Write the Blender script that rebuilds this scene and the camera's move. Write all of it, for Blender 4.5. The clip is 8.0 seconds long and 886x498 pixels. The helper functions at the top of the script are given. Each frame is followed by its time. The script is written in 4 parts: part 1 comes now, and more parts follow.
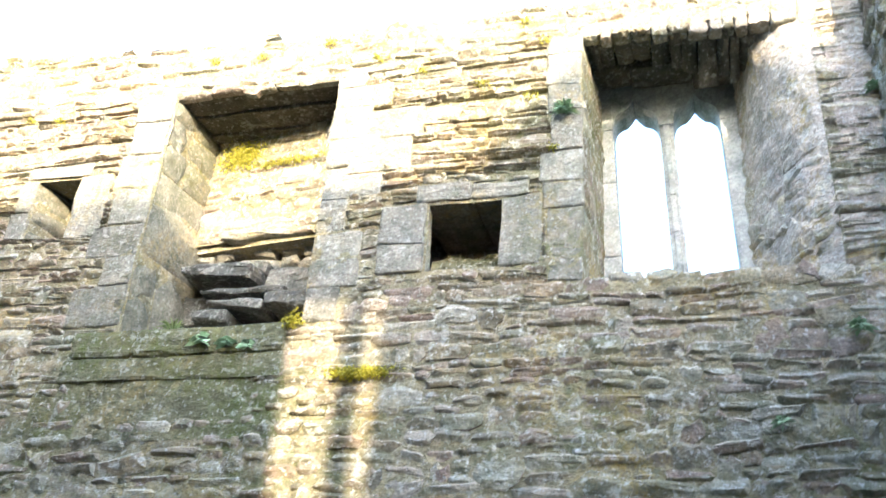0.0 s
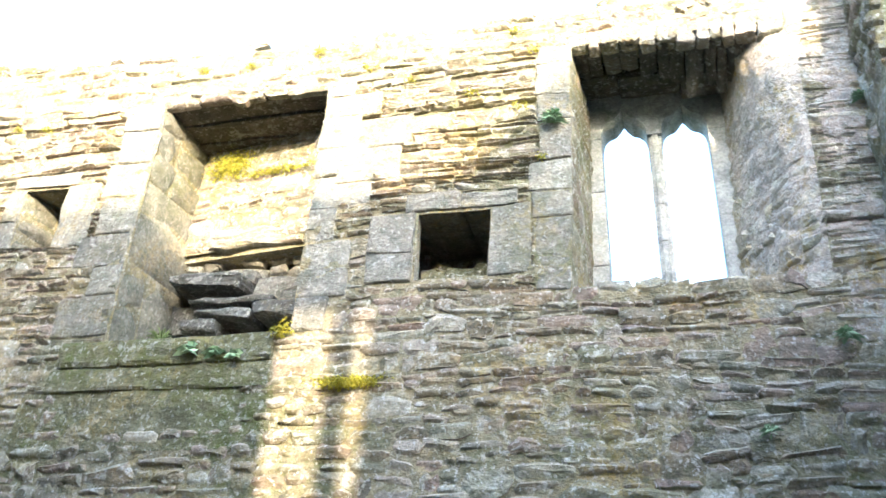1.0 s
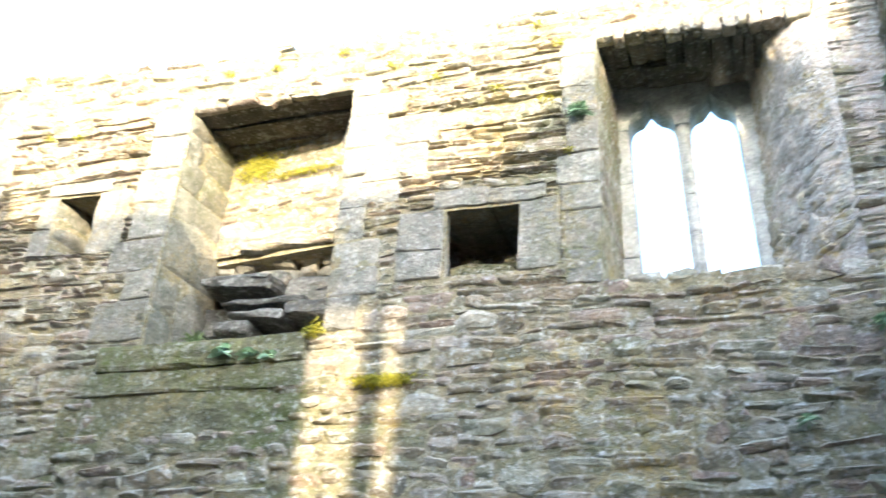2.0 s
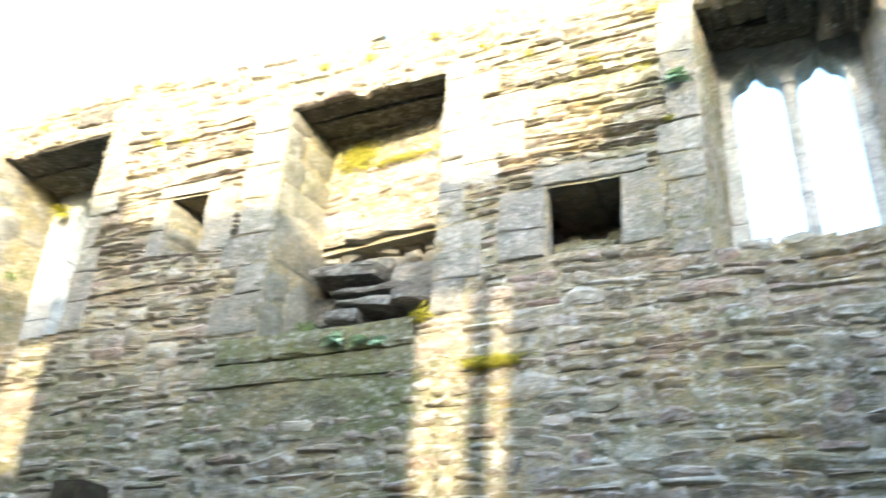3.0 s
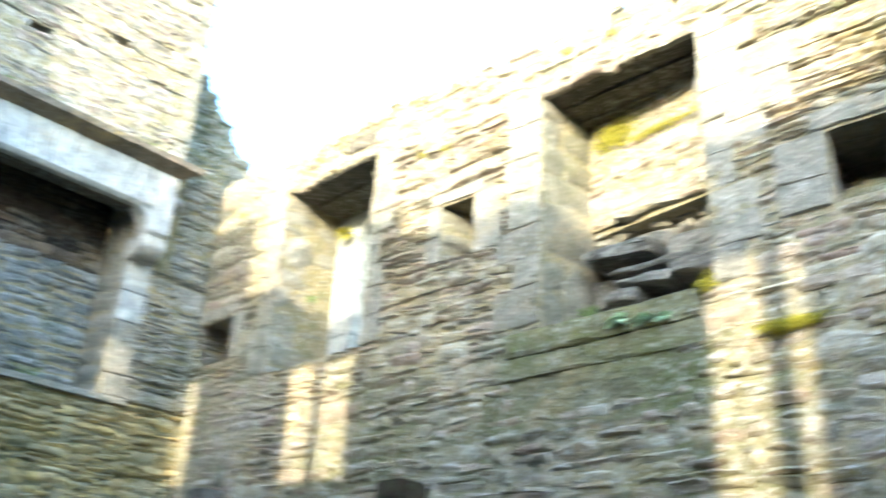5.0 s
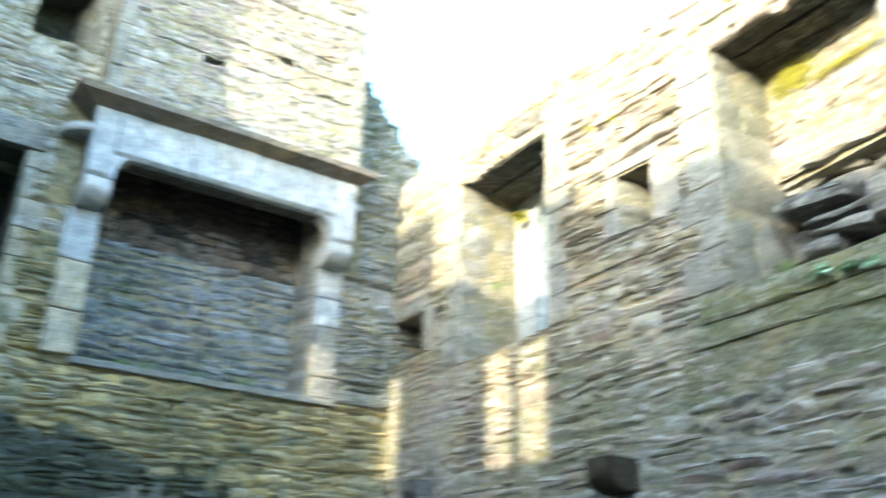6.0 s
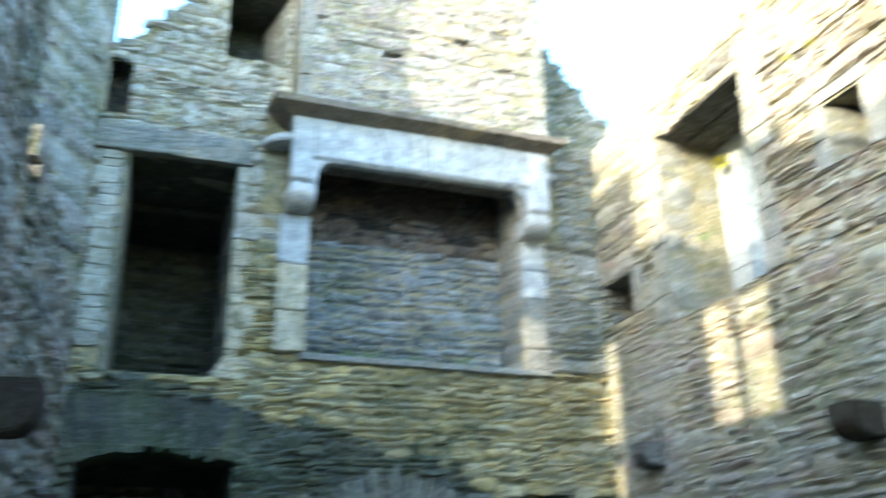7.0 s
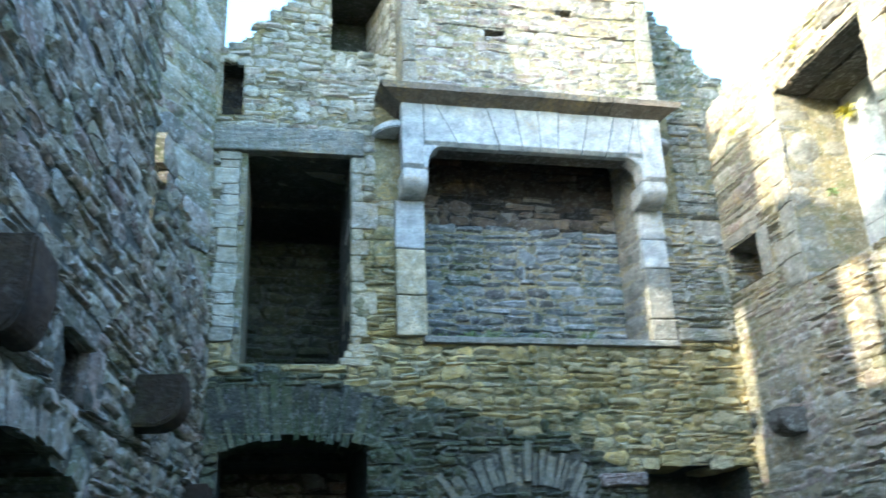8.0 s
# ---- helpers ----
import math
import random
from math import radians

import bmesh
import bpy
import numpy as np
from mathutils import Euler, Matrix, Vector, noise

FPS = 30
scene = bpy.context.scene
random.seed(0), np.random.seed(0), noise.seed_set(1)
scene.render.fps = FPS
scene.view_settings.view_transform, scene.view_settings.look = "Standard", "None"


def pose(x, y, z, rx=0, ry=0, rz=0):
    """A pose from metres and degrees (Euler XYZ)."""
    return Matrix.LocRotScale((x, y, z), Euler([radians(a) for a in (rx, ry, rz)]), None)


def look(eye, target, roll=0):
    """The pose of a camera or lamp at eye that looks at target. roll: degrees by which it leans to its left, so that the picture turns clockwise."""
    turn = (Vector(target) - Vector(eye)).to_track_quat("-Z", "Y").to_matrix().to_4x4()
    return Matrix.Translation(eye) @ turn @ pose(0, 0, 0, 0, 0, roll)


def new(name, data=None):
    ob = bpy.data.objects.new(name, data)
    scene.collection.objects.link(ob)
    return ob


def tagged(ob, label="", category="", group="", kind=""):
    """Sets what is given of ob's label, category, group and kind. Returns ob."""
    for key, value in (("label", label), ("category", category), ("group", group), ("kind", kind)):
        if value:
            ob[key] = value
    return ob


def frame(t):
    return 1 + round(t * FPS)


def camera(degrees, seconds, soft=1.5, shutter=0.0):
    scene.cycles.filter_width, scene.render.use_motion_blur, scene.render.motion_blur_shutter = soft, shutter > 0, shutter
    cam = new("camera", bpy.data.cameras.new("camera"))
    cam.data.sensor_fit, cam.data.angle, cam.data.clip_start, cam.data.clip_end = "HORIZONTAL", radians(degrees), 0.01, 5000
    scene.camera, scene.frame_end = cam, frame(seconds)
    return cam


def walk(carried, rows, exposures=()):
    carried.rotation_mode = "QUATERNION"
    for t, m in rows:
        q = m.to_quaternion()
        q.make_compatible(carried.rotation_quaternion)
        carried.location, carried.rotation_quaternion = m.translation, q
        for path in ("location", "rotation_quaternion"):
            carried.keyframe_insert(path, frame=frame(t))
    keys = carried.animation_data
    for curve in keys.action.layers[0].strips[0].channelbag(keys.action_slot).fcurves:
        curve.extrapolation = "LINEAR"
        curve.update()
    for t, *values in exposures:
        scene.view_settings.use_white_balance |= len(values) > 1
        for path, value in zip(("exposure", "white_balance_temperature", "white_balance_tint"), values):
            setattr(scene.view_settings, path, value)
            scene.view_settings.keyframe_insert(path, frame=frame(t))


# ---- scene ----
cam = camera(52.0, 8.0, 1.5, 1.4)
SUN, SKY = 1.4, 0.15
EXPOSURES = [(0.0, 3.76, 5460, 9), (4.2, 3.71, 5320, 4), (5.5, 3.66, 5100, 1), (6.5, 3.67, 4960, 1), (8.0, 3.64, 4890, 2)]
PATH = [
    (0.0, pose(-0.029, 0.104, 1.60, 118.70, -4.01, 15.58)),
    (0.5, pose(-0.028, 0.105, 1.60, 119.25, -4.32, 15.01)),
    (1.0, pose(-0.028, 0.105, 1.60, 119.32, -3.65, 15.00)),
    (1.2, pose(-0.028, 0.105, 1.60, 119.29, -3.18, 15.13)),
    (2.3, pose(-0.035, 0.102, 1.60, 118.70, -3.21, 18.99)),
    (2.5, pose(-0.038, 0.102, 1.60, 118.44, -3.11, 20.46)),
    (3.0, pose(-0.045, 0.099, 1.60, 117.33, -3.31, 24.42)),
    (3.5, pose(-0.051, 0.096, 1.60, 117.05, -3.53, 27.98)),
    (4.0, pose(-0.057, 0.092, 1.60, 116.50, -3.19, 31.97)),
    (4.2, pose(-0.060, 0.090, 1.60, 116.20, -3.18, 33.82)),
    (5.5, pose(-0.083, 0.070, 1.60, 114.64, -2.44, 49.59)),
    (6.0, pose(-0.090, 0.060, 1.60, 113.72, -1.21, 56.13)),
    (6.5, pose(-0.097, 0.049, 1.60, 113.04, -0.16, 63.32)),
    (7.0, pose(-0.102, 0.036, 1.60, 111.83, 0.88, 70.42)),
    (7.5, pose(-0.105, 0.027, 1.60, 110.92, 1.51, 75.74)),
    (8.0, pose(-0.106, 0.021, 1.60, 110.73, 2.04, 78.59)),
]
walk(cam, PATH, EXPOSURES)
# ---------------------------------------------------------------- light
world = bpy.data.worlds.new("sky")
scene.world = world
world.use_nodes = True
wn = world.node_tree.nodes
wn.clear()
sky = wn.new("ShaderNodeTexSky")
sky.sky_type, sky.sun_disc = "NISHITA", False
SUN_EL, SUN_AZ = radians(13), radians(24)
sky.sun_elevation, sky.sun_rotation = SUN_EL, radians(180) - SUN_AZ
sky.air_density, sky.dust_density = 1.0, 2.0
bg = wn.new("ShaderNodeBackground")
bg.inputs["Strength"].default_value = SKY
wo = wn.new("ShaderNodeOutputWorld")
world.node_tree.links.new(sky.outputs[0], bg.inputs[0])
world.node_tree.links.new(bg.outputs[0], wo.inputs[0])
sun = new("sun", bpy.data.lights.new("sun", "SUN"))
sun.data.energy, sun.data.angle, sun.data.color = SUN, radians(0.9), (1.0, 0.76, 0.47)
to_sun = Vector((math.sin(SUN_AZ) * math.cos(SUN_EL), -math.cos(SUN_AZ) * math.cos(SUN_EL), math.sin(SUN_EL)))
sun.matrix_world = look(to_sun * 60, (0, 0, 0))


# ---------------------------------------------------------------- materials
def stone_mat(name, cols, lichen=0.35, moss=0.2, moss_col=(0.11, 0.12, 0.03), ochre=0.2, rough=0.9, bump=0.6, fine=1.0):
    """Weathered stone: a colour for each stone, grain, pale lichen spots, ochre lichen and moss in patches."""
    m = bpy.data.materials.new(name)
    m.use_nodes = True
    nt = m.node_tree
    N, L = nt.nodes, nt.links
    bsdf = N["Principled BSDF"]
    bsdf.inputs["Roughness"].default_value = rough
    bsdf.inputs["Specular IOR Level"].default_value = 0.25
    geo, info = N.new("ShaderNodeNewGeometry"), N.new("ShaderNodeObjectInfo")

    def noise_tex(scale, detail=4.0, roughness=0.6, stretch=None):
        tex = N.new("ShaderNodeTexNoise")
        tex.inputs["Scale"].default_value, tex.inputs["Detail"].default_value = scale, detail
        tex.inputs["Roughness"].default_value = roughness
        if stretch:
            mp = N.new("ShaderNodeMapping")
            mp.inputs["Scale"].default_value = stretch
            L.new(geo.outputs["Position"], mp.inputs[0])
            L.new(mp.outputs[0], tex.inputs["Vector"])
        else:
            L.new(geo.outputs["Position"], tex.inputs["Vector"])
        return tex.outputs["Fac"]

    def ramp(src, stops):
        r = N.new("ShaderNodeValToRGB")
        while len(r.color_ramp.elements) < len(stops):
            r.color_ramp.elements.new(0.5)
        for e, (pos, c) in zip(r.color_ramp.elements, stops):
            e.position, e.color = pos, (c, c, c, 1) if isinstance(c, (int, float)) else (*c, 1)
        L.new(src, r.inputs[0])
        return r.outputs[0]

    def math_node(op, a, b):
        q = N.new("ShaderNodeMath")
        q.operation = op
        for i, v in enumerate((a, b)):
            if isinstance(v, (int, float)):
                q.inputs[i].default_value = v
            else:
                L.new(v, q.inputs[i])
        return q.outputs[0]

    def mix(fac, a, b, mode="MIX"):
        q = N.new("ShaderNodeMix")
        q.data_type, q.blend_type = "RGBA", mode
        for i, v in ((0, fac), (6, a), (7, b)):
            if isinstance(v, (int, float)):
                q.inputs[i].default_value = v
            elif isinstance(v, tuple):
                q.inputs[i].default_value = (*v, 1)
            else:
                L.new(v, q.inputs[i])
        return q.outputs[2]

    rnd = math_node("FRACT", math_node("ADD", info.outputs["Random"], geo.outputs["Random Per Island"]), 0)
    cols = cols * 2 if len(cols) == 1 else cols
    col = ramp(rnd, [(i / (len(cols) - 1), c) for i, c in enumerate(cols)])
    bed = noise_tex(7 * fine, 5, 0.65, (1, 1, 1.25))
    col = mix(1.0, col, ramp(bed, [(0.3, 0.72), (0.7, 1.22)]), "MULTIPLY")
    grain = noise_tex(60 * fine, 3, 0.7)
    col = mix(1.0, col, ramp(grain, [(0.3, 0.72), (0.72, 1.28)]), "MULTIPLY")
    blot = noise_tex(9, 5, 0.75)
    col = mix(1.0, col, ramp(blot, [(0.32, (0.62, 0.66, 0.6)), (0.5, (1.0, 1.0, 0.96)), (0.7, (1.35, 1.28, 1.15))]), "MULTIPLY")
    big = noise_tex(0.9, 3, 0.6)
    if ochre:
        o = math_node("MULTIPLY", ramp(noise_tex(2.2, 5, 0.7), [(0.5, 0.0), (0.68, 1.0)]), ramp(noise_tex(28, 4, 0.7), [(0.42, 0.0), (0.6, 1.0)]))
        col = mix(math_node("MULTIPLY", o, ochre * 2), col, (0.42, 0.30, 0.10))
    if moss:
        o = math_node("MULTIPLY", ramp(big, [(0.47, 0.0), (0.66, 1.0)]), ramp(noise_tex(14, 5, 0.75), [(0.4, 0.0), (0.62, 1.0)]))
        col = mix(math_node("MULTIPLY", o, min(1.0, moss * 2)), col, moss_col)
    if lichen:
        spots = math_node("MULTIPLY", ramp(noise_tex(38, 2, 0.5), [(0.60, 0.0), (0.66, 1.0)]), lichen * 0.9)
        col = mix(spots, col, (0.60, 0.59, 0.55))
        o = math_node("MULTIPLY", ramp(noise_tex(17, 4, 0.7), [(0.54, 0.0), (0.61, 1.0)]), ramp(noise_tex(3.1, 3, 0.6), [(0.40, 0.1), (0.60, 1.0)]))
        col = mix(math_node("MULTIPLY", o, lichen), col, (0.58, 0.57, 0.52))
    L.new(col, bsdf.inputs["Base Color"])
    height = math_node("ADD", math_node("MULTIPLY", bed, 0.9), math_node("ADD", math_node("MULTIPLY", grain, 0.16), math_node("MULTIPLY", noise_tex(26 * fine, 5, 0.7, (1, 1, 1.4)), 0.55)))
    bp = N.new("ShaderNodeBump")
    bp.inputs["Strength"].default_value, bp.inputs["Distance"].default_value = min(1.0, bump * 1.4), 0.04
    L.new(height, bp.inputs["Height"])
    L.new(bp.outputs[0], bsdf.inputs["Normal"])
    return m


def leaf_mat(name, a, b):
    m = bpy.data.materials.new(name)
    m.use_nodes = True
    N, L = m.node_tree.nodes, m.node_tree.links
    bsdf, geo = N["Principled BSDF"], N.new("ShaderNodeNewGeometry")
    r = N.new("ShaderNodeValToRGB")
    r.color_ramp.elements[0].color, r.color_ramp.elements[1].color = (*a, 1), (*b, 1)
    L.new(geo.outputs["Random Per Island"], r.inputs[0])
    L.new(r.outputs[0], bsdf.inputs["Base Color"])
    bsdf.inputs["Roughness"].default_value = 0.6
    return m


GREY = [(0.14, 0.125, 0.10), (0.29, 0.25, 0.175), (0.22, 0.165, 0.14), (0.37, 0.35, 0.295), (0.20, 0.19, 0.135), (0.27, 0.215, 0.185), (0.25, 0.24, 0.20)]
M_NORTH = stone_mat("grey brown rubble", GREY, 0.55, 0.42, (0.15, 0.145, 0.055), 0.34)
M_WEST = stone_mat("ochre green rubble", [(0.29, 0.235, 0.115), (0.50, 0.39, 0.16), (0.34, 0.295, 0.19), (0.55, 0.42, 0.16), (0.38, 0.345, 0.23), (0.44, 0.33, 0.15)], 0.22, 0.55, (0.06, 0.072, 0.03), 0.55)
M_SOUTH = stone_mat("blue grey rubble", [(0.13, 0.12, 0.105), (0.27, 0.245, 0.21), (0.215, 0.165, 0.15), (0.36, 0.335, 0.29), (0.20, 0.19, 0.14), (0.28, 0.225, 0.185)], 0.6, 0.8, (0.085, 0.10, 0.035), 0.2)
M_MORTAR = stone_mat("lime mortar", [(0.25, 0.222, 0.15)], 0.4, 0.6, (0.10, 0.11, 0.035), 0.4, bump=0.9)
M_WESTMORTAR = stone_mat("mossy ochre mortar", [(0.21, 0.185, 0.105)], 0.2, 0.7, (0.07, 0.08, 0.03), 0.5, bump=0.9)
M_WESTUP = stone_mat("grey green rubble", [(0.26, 0.24, 0.19), (0.44, 0.40, 0.31), (0.35, 0.325, 0.275), (0.51, 0.465, 0.365), (0.39, 0.38, 0.335), (0.36, 0.29, 0.235)], 0.5, 0.35, (0.08, 0.09, 0.04), 0.3)
# Darker counterpart of the upper wall stone: the corner's shade as colour.
M_CORNER = stone_mat("grey rubble darkened for corner shade", [(0.15, 0.15, 0.135), (0.25, 0.248, 0.225), (0.19, 0.185, 0.165), (0.30, 0.295, 0.27), (0.22, 0.20, 0.175)], 0.5, 0.55, (0.085, 0.095, 0.045), 0.2)
# Dark mossy stone; inside the doorway its darkness stands in for shade.
M_DARKMOSS = stone_mat("dark mossy rubble", [(0.05, 0.054, 0.032), (0.088, 0.09, 0.05), (0.068, 0.075, 0.052), (0.125, 0.125, 0.085)], 0.18, 0.9, (0.06, 0.085, 0.028), 0.1)
# Dark mortar: the shade in stone gaps and recess backs is in its tone.
M_DARKMORTAR = stone_mat("dark mortar", [(0.065, 0.065, 0.055)], 0.15, 0.6, (0.05, 0.06, 0.025), 0.1, bump=0.9)
M_DRESSED = stone_mat("dressed grey limestone", [(0.195, 0.183, 0.158), (0.26, 0.247, 0.215), (0.18, 0.17, 0.15)], 0.32, 0.4, (0.15, 0.145, 0.07), 0.25, 0.85, 0.6)
M_PALE = stone_mat("pale limestone", [(0.34, 0.345, 0.35), (0.40, 0.40, 0.395), (0.31, 0.315, 0.315)], 0.12, 0.2, (0.25, 0.24, 0.16), 0.25, 0.75, 0.18)
M_TRACERY = stone_mat("blue grey tracery limestone", [(0.27, 0.285, 0.295), (0.32, 0.33, 0.335)], 0.3, 0.05, (0.2, 0.2, 0.1), 0.05, 0.8, 0.15)
# Darkened stone: the shade on soffits and voussoir undersides is in its colour.
M_SLAB = stone_mat("slab stone darkened for soffit shade", [(0.075, 0.07, 0.062), (0.11, 0.10, 0.085), (0.06, 0.057, 0.053)], 0.25, 0.25, (0.09, 0.09, 0.04), 0.05)
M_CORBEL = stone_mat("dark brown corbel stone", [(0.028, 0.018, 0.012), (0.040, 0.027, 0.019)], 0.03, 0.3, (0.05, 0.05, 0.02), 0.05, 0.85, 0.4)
# Mossy grey stone, darkened further to carry the shade on the reveals.
M_REVEAL = stone_mat("mossy grey ashlar with reveal shade", [(0.135, 0.13, 0.105), (0.20, 0.19, 0.155), (0.16, 0.152, 0.125)], 0.2, 0.4, (0.09, 0.095, 0.04), 0.2, 0.9, 0.5)
M_CREAM = stone_mat("cream jamb limestone", [(0.34, 0.315, 0.26), (0.42, 0.39, 0.325), (0.28, 0.25, 0.20)], 0.3, 0.25, (0.2, 0.19, 0.08), 0.2, 0.85, 0.35)
# Jamb stone whose warm ochre stands for a patch of soft sun.
M_SUNOCHRE = stone_mat("ochre jamb stone tinted as soft sun", [(0.41, 0.345, 0.235), (0.48, 0.415, 0.29), (0.35, 0.285, 0.19)], 0.35, 0.3, (0.14, 0.13, 0.06), 0.35, 0.85, 0.5)
M_LOOSE = stone_mat("loose grey slate", [(0.10, 0.098, 0.09), (0.15, 0.145, 0.13), (0.08, 0.077, 0.07)], 0.35, 0.2, (0.1, 0.1, 0.04), 0.1)
M_SHELF = stone_mat("brown shelf slab", [(0.115, 0.098, 0.08), (0.145, 0.12, 0.095)], 0.12, 0.15, (0.12, 0.11, 0.05), 0.35, 0.85, 0.3)
M_CHIMNEY = stone_mat("pale mixed rubble", [(0.15, 0.137, 0.125), (0.27, 0.252, 0.23), (0.215, 0.168, 0.155), (0.365, 0.35, 0.325), (0.20, 0.19, 0.155)], 0.5, 0.12, (0.2, 0.2, 0.08), 0.2)
# Lichen-grown stone, lightened beyond that to stand for light reaching the flank.
M_LITLICHEN = stone_mat("lichen grown rubble lightened for bounce light", [(0.44, 0.40, 0.33), (0.56, 0.525, 0.46), (0.42, 0.35, 0.315), (0.52, 0.47, 0.345)], 0.6, 0.4, (0.21, 0.20, 0.08), 0.6, bump=0.8)
# Soot plus shade at the hearth top; shade alone in slot and slit.
M_SOOTSHADE = stone_mat("soot and shade dark rubble", [(0.018, 0.016, 0.015), (0.034, 0.030, 0.027), (0.07, 0.048, 0.033)], 0.1, 0.1, (0.07, 0.09, 0.04), 0.15)
M_SCORCH = stone_mat("scorched brown rubble", [(0.10, 0.075, 0.058), (0.17, 0.13, 0.10), (0.075, 0.06, 0.05), (0.20, 0.175, 0.155)], 0.15, 0.15, (0.07, 0.09, 0.04), 0.2)
M_PLASTER = stone_mat("mossy lime render", [(0.15, 0.14, 0.085)], 0.35, 1.0, (0.085, 0.105, 0.022), 0.25, 0.95, 0.6)
M_HEARTH = stone_mat("sooty blue hearth rubble", [(0.06, 0.064, 0.07), (0.22, 0.235, 0.25), (0.10, 0.093, 0.086), (0.28, 0.295, 0.31), (0.15, 0.16, 0.17)], 0.5, 0.45, (0.07, 0.09, 0.04), 0.1)
M_GROUND = stone_mat("earth and grass", [(0.07, 0.075, 0.03)], 0.0, 0.8, (0.05, 0.08, 0.02), 0.1)
M_MOSS = leaf_mat("yellow green moss", (0.22, 0.21, 0.012), (0.40, 0.37, 0.03))
M_LEAF = leaf_mat("fresh green leaf", (0.11, 0.16, 0.04), (0.22, 0.28, 0.10))
M_PENNY = leaf_mat("pale green leaf", (0.24, 0.36, 0.19), (0.38, 0.50, 0.30))
M_TREE = leaf_mat("tree leaf", (0.05, 0.09, 0.02), (0.14, 0.17, 0.05))
M_BARK = stone_mat("bark", [(0.10, 0.08, 0.06)], 0.2, 0.2, (0.06, 0.07, 0.02), 0.0)


# ---------------------------------------------------------------- mesh helpers
def mesh_of(name, verts, faces, mat):
    me = bpy.data.meshes.new(name)
    me.from_pydata(verts, [], faces)
    me.materials.append(mat)
    me.update()
    return me


def child(ob, parent):
    ob.parent = parent
    ob.matrix_parent_inverse = parent.matrix_world.inverted()
    return ob


def soften(me, degrees=42):
    for poly in me.polygons:
        poly.use_smooth = True
    me.set_sharp_from_angle(angle=radians(degrees))
    return me


def piece(name, verts, faces, mat, parent=None, label="", kind=""):
    ob = new(name, mesh_of(name, verts, faces, mat))
    if parent:
        ob.parent = parent
    return tagged(ob, label, kind=kind)


class Plane:
    """A wall face: a along it, b up, d out of it."""

    def __init__(self, origin, along, out):
        self.o, self.u, self.n = Vector(origin), Vector(along).normalized(), Vector(out).normalized()

    def at(self, a, b, d=0.0):
        return self.o + self.u * a + self.n * d + Vector((0, 0, b))

    def leaning(self, k, level):
        """The same face with its uprights out of plumb by k."""
        q = Plane(self.o, self.u, self.n)
        q.at = lambda a, b, d=0.0: self.at(a + k * (level - b), b, d)
        return q

    def basis(self):
        return Matrix(((self.u.x, self.n.x, 0), (self.u.y, self.n.y, 0), (self.u.z, self.n.z, 1)))


def stone_outline(w, h, rng):
    c = [rng.uniform(0.10, 0.42) * min(w, h) for _ in range(4)]
    x, y = w / 2, h / 2
    mid = rng.uniform(-0.25, 0.25) * w
    pts = [(-x + c[0], -y), (mid, -y), (x - c[1], -y), (x, -y + c[1]), (x, y - c[2]), (x - c[2], y),
           (rng.uniform(-0.25, 0.25) * w, y), (-x + c[3], y), (-x, y - c[3]), (-x, -y + c[0])]
    j = 0.15 * h
    left, right = sorted((rng.uniform(0.55, 1.0), 1.08), reverse=rng.random() < 0.5)
    return [(px + rng.uniform(-j, j), py * (left + (right - left) * (px / w + 0.5)) + rng.uniform(-j, j)) for px, py in pts]


def stone_local(w, h, d, rng, flat=1.0):
    """One stone about its own centre: (along, out, up), its edges sunk in the mortar, its face worn and uneven."""
    ring = stone_outline(w, h, rng)
    n = len(ring)
    e = min(0.03, 0.26 * h)
    tilt, lean = rng.uniform(-0.009, 0.009) * flat, rng.uniform(-0.006, 0.012) * flat
    verts = [(x, -0.05, y) for x, y in ring]
    verts += [(x, d * rng.uniform(0.0, 0.5) - 0.004, y) for x, y in ring]
    for x, y in ring:
        sx, sy = max(0.3, 1 - e / (w / 2)), max(0.35, 1 - e / (h / 2))
        verts.append((x * sx, d + tilt * x / w * 2 + lean * y / h * 2 + rng.uniform(-0.006, 0.006) * flat, y * sy))
    verts.append((rng.uniform(-0.15, 0.15) * w, d + rng.uniform(-0.004, 0.010) * flat, rng.uniform(-0.15, 0.15) * h))
    faces = []
    for k in range(n):
        q = (k + 1) % n
        faces += [(k, q, n + q, n + k), (n + k, n + q, 2 * n + q, 2 * n + k), (2 * n + k, 2 * n + q, 3 * n)]
    return verts, faces


def mortar_skin(parent, plane, a0, a1, b0, b1, mat, holes=(), top=None, step=0.03, amp=0.014, base=0.0, seed=0.0):
    """The weathered mortar between the stones: a rough skin that laps over their edges."""
    na, nb = round((a1 - a0) / step), round((b1 - b0) / step)
    verts, faces = [], []
    for i in range(nb + 1):
        for k in range(na + 1):
            a, b = a0 + (a1 - a0) * k / na, b0 + (b1 - b0) * i / nb
            q = noise.noise((a * 3.1, b * 4.0, seed)) * 0.8 + noise.noise((a * 11, b * 14, seed + 3)) * 0.8 + noise.noise((a * 27, b * 30, seed + 5)) * 0.4
            verts.append(plane.at(a, b, base + amp * q))
    for i in range(nb):
        b = b0 + (b1 - b0) * (i + 0.5) / nb
        for k in range(na):
            a = a0 + (a1 - a0) * (k + 0.5) / na
            if (top and b > top(a) - 0.05) or any(h[0] < a < h[1] and h[2] < b < h[3] for h in holes):
                continue
            j = i * (na + 1) + k
            faces.append((j, j + 1, j + na + 2, j + na + 1))
    ob = piece("mortar", verts, faces, mat, parent)
    for poly in ob.data.polygons:
        poly.use_smooth = True
    return ob


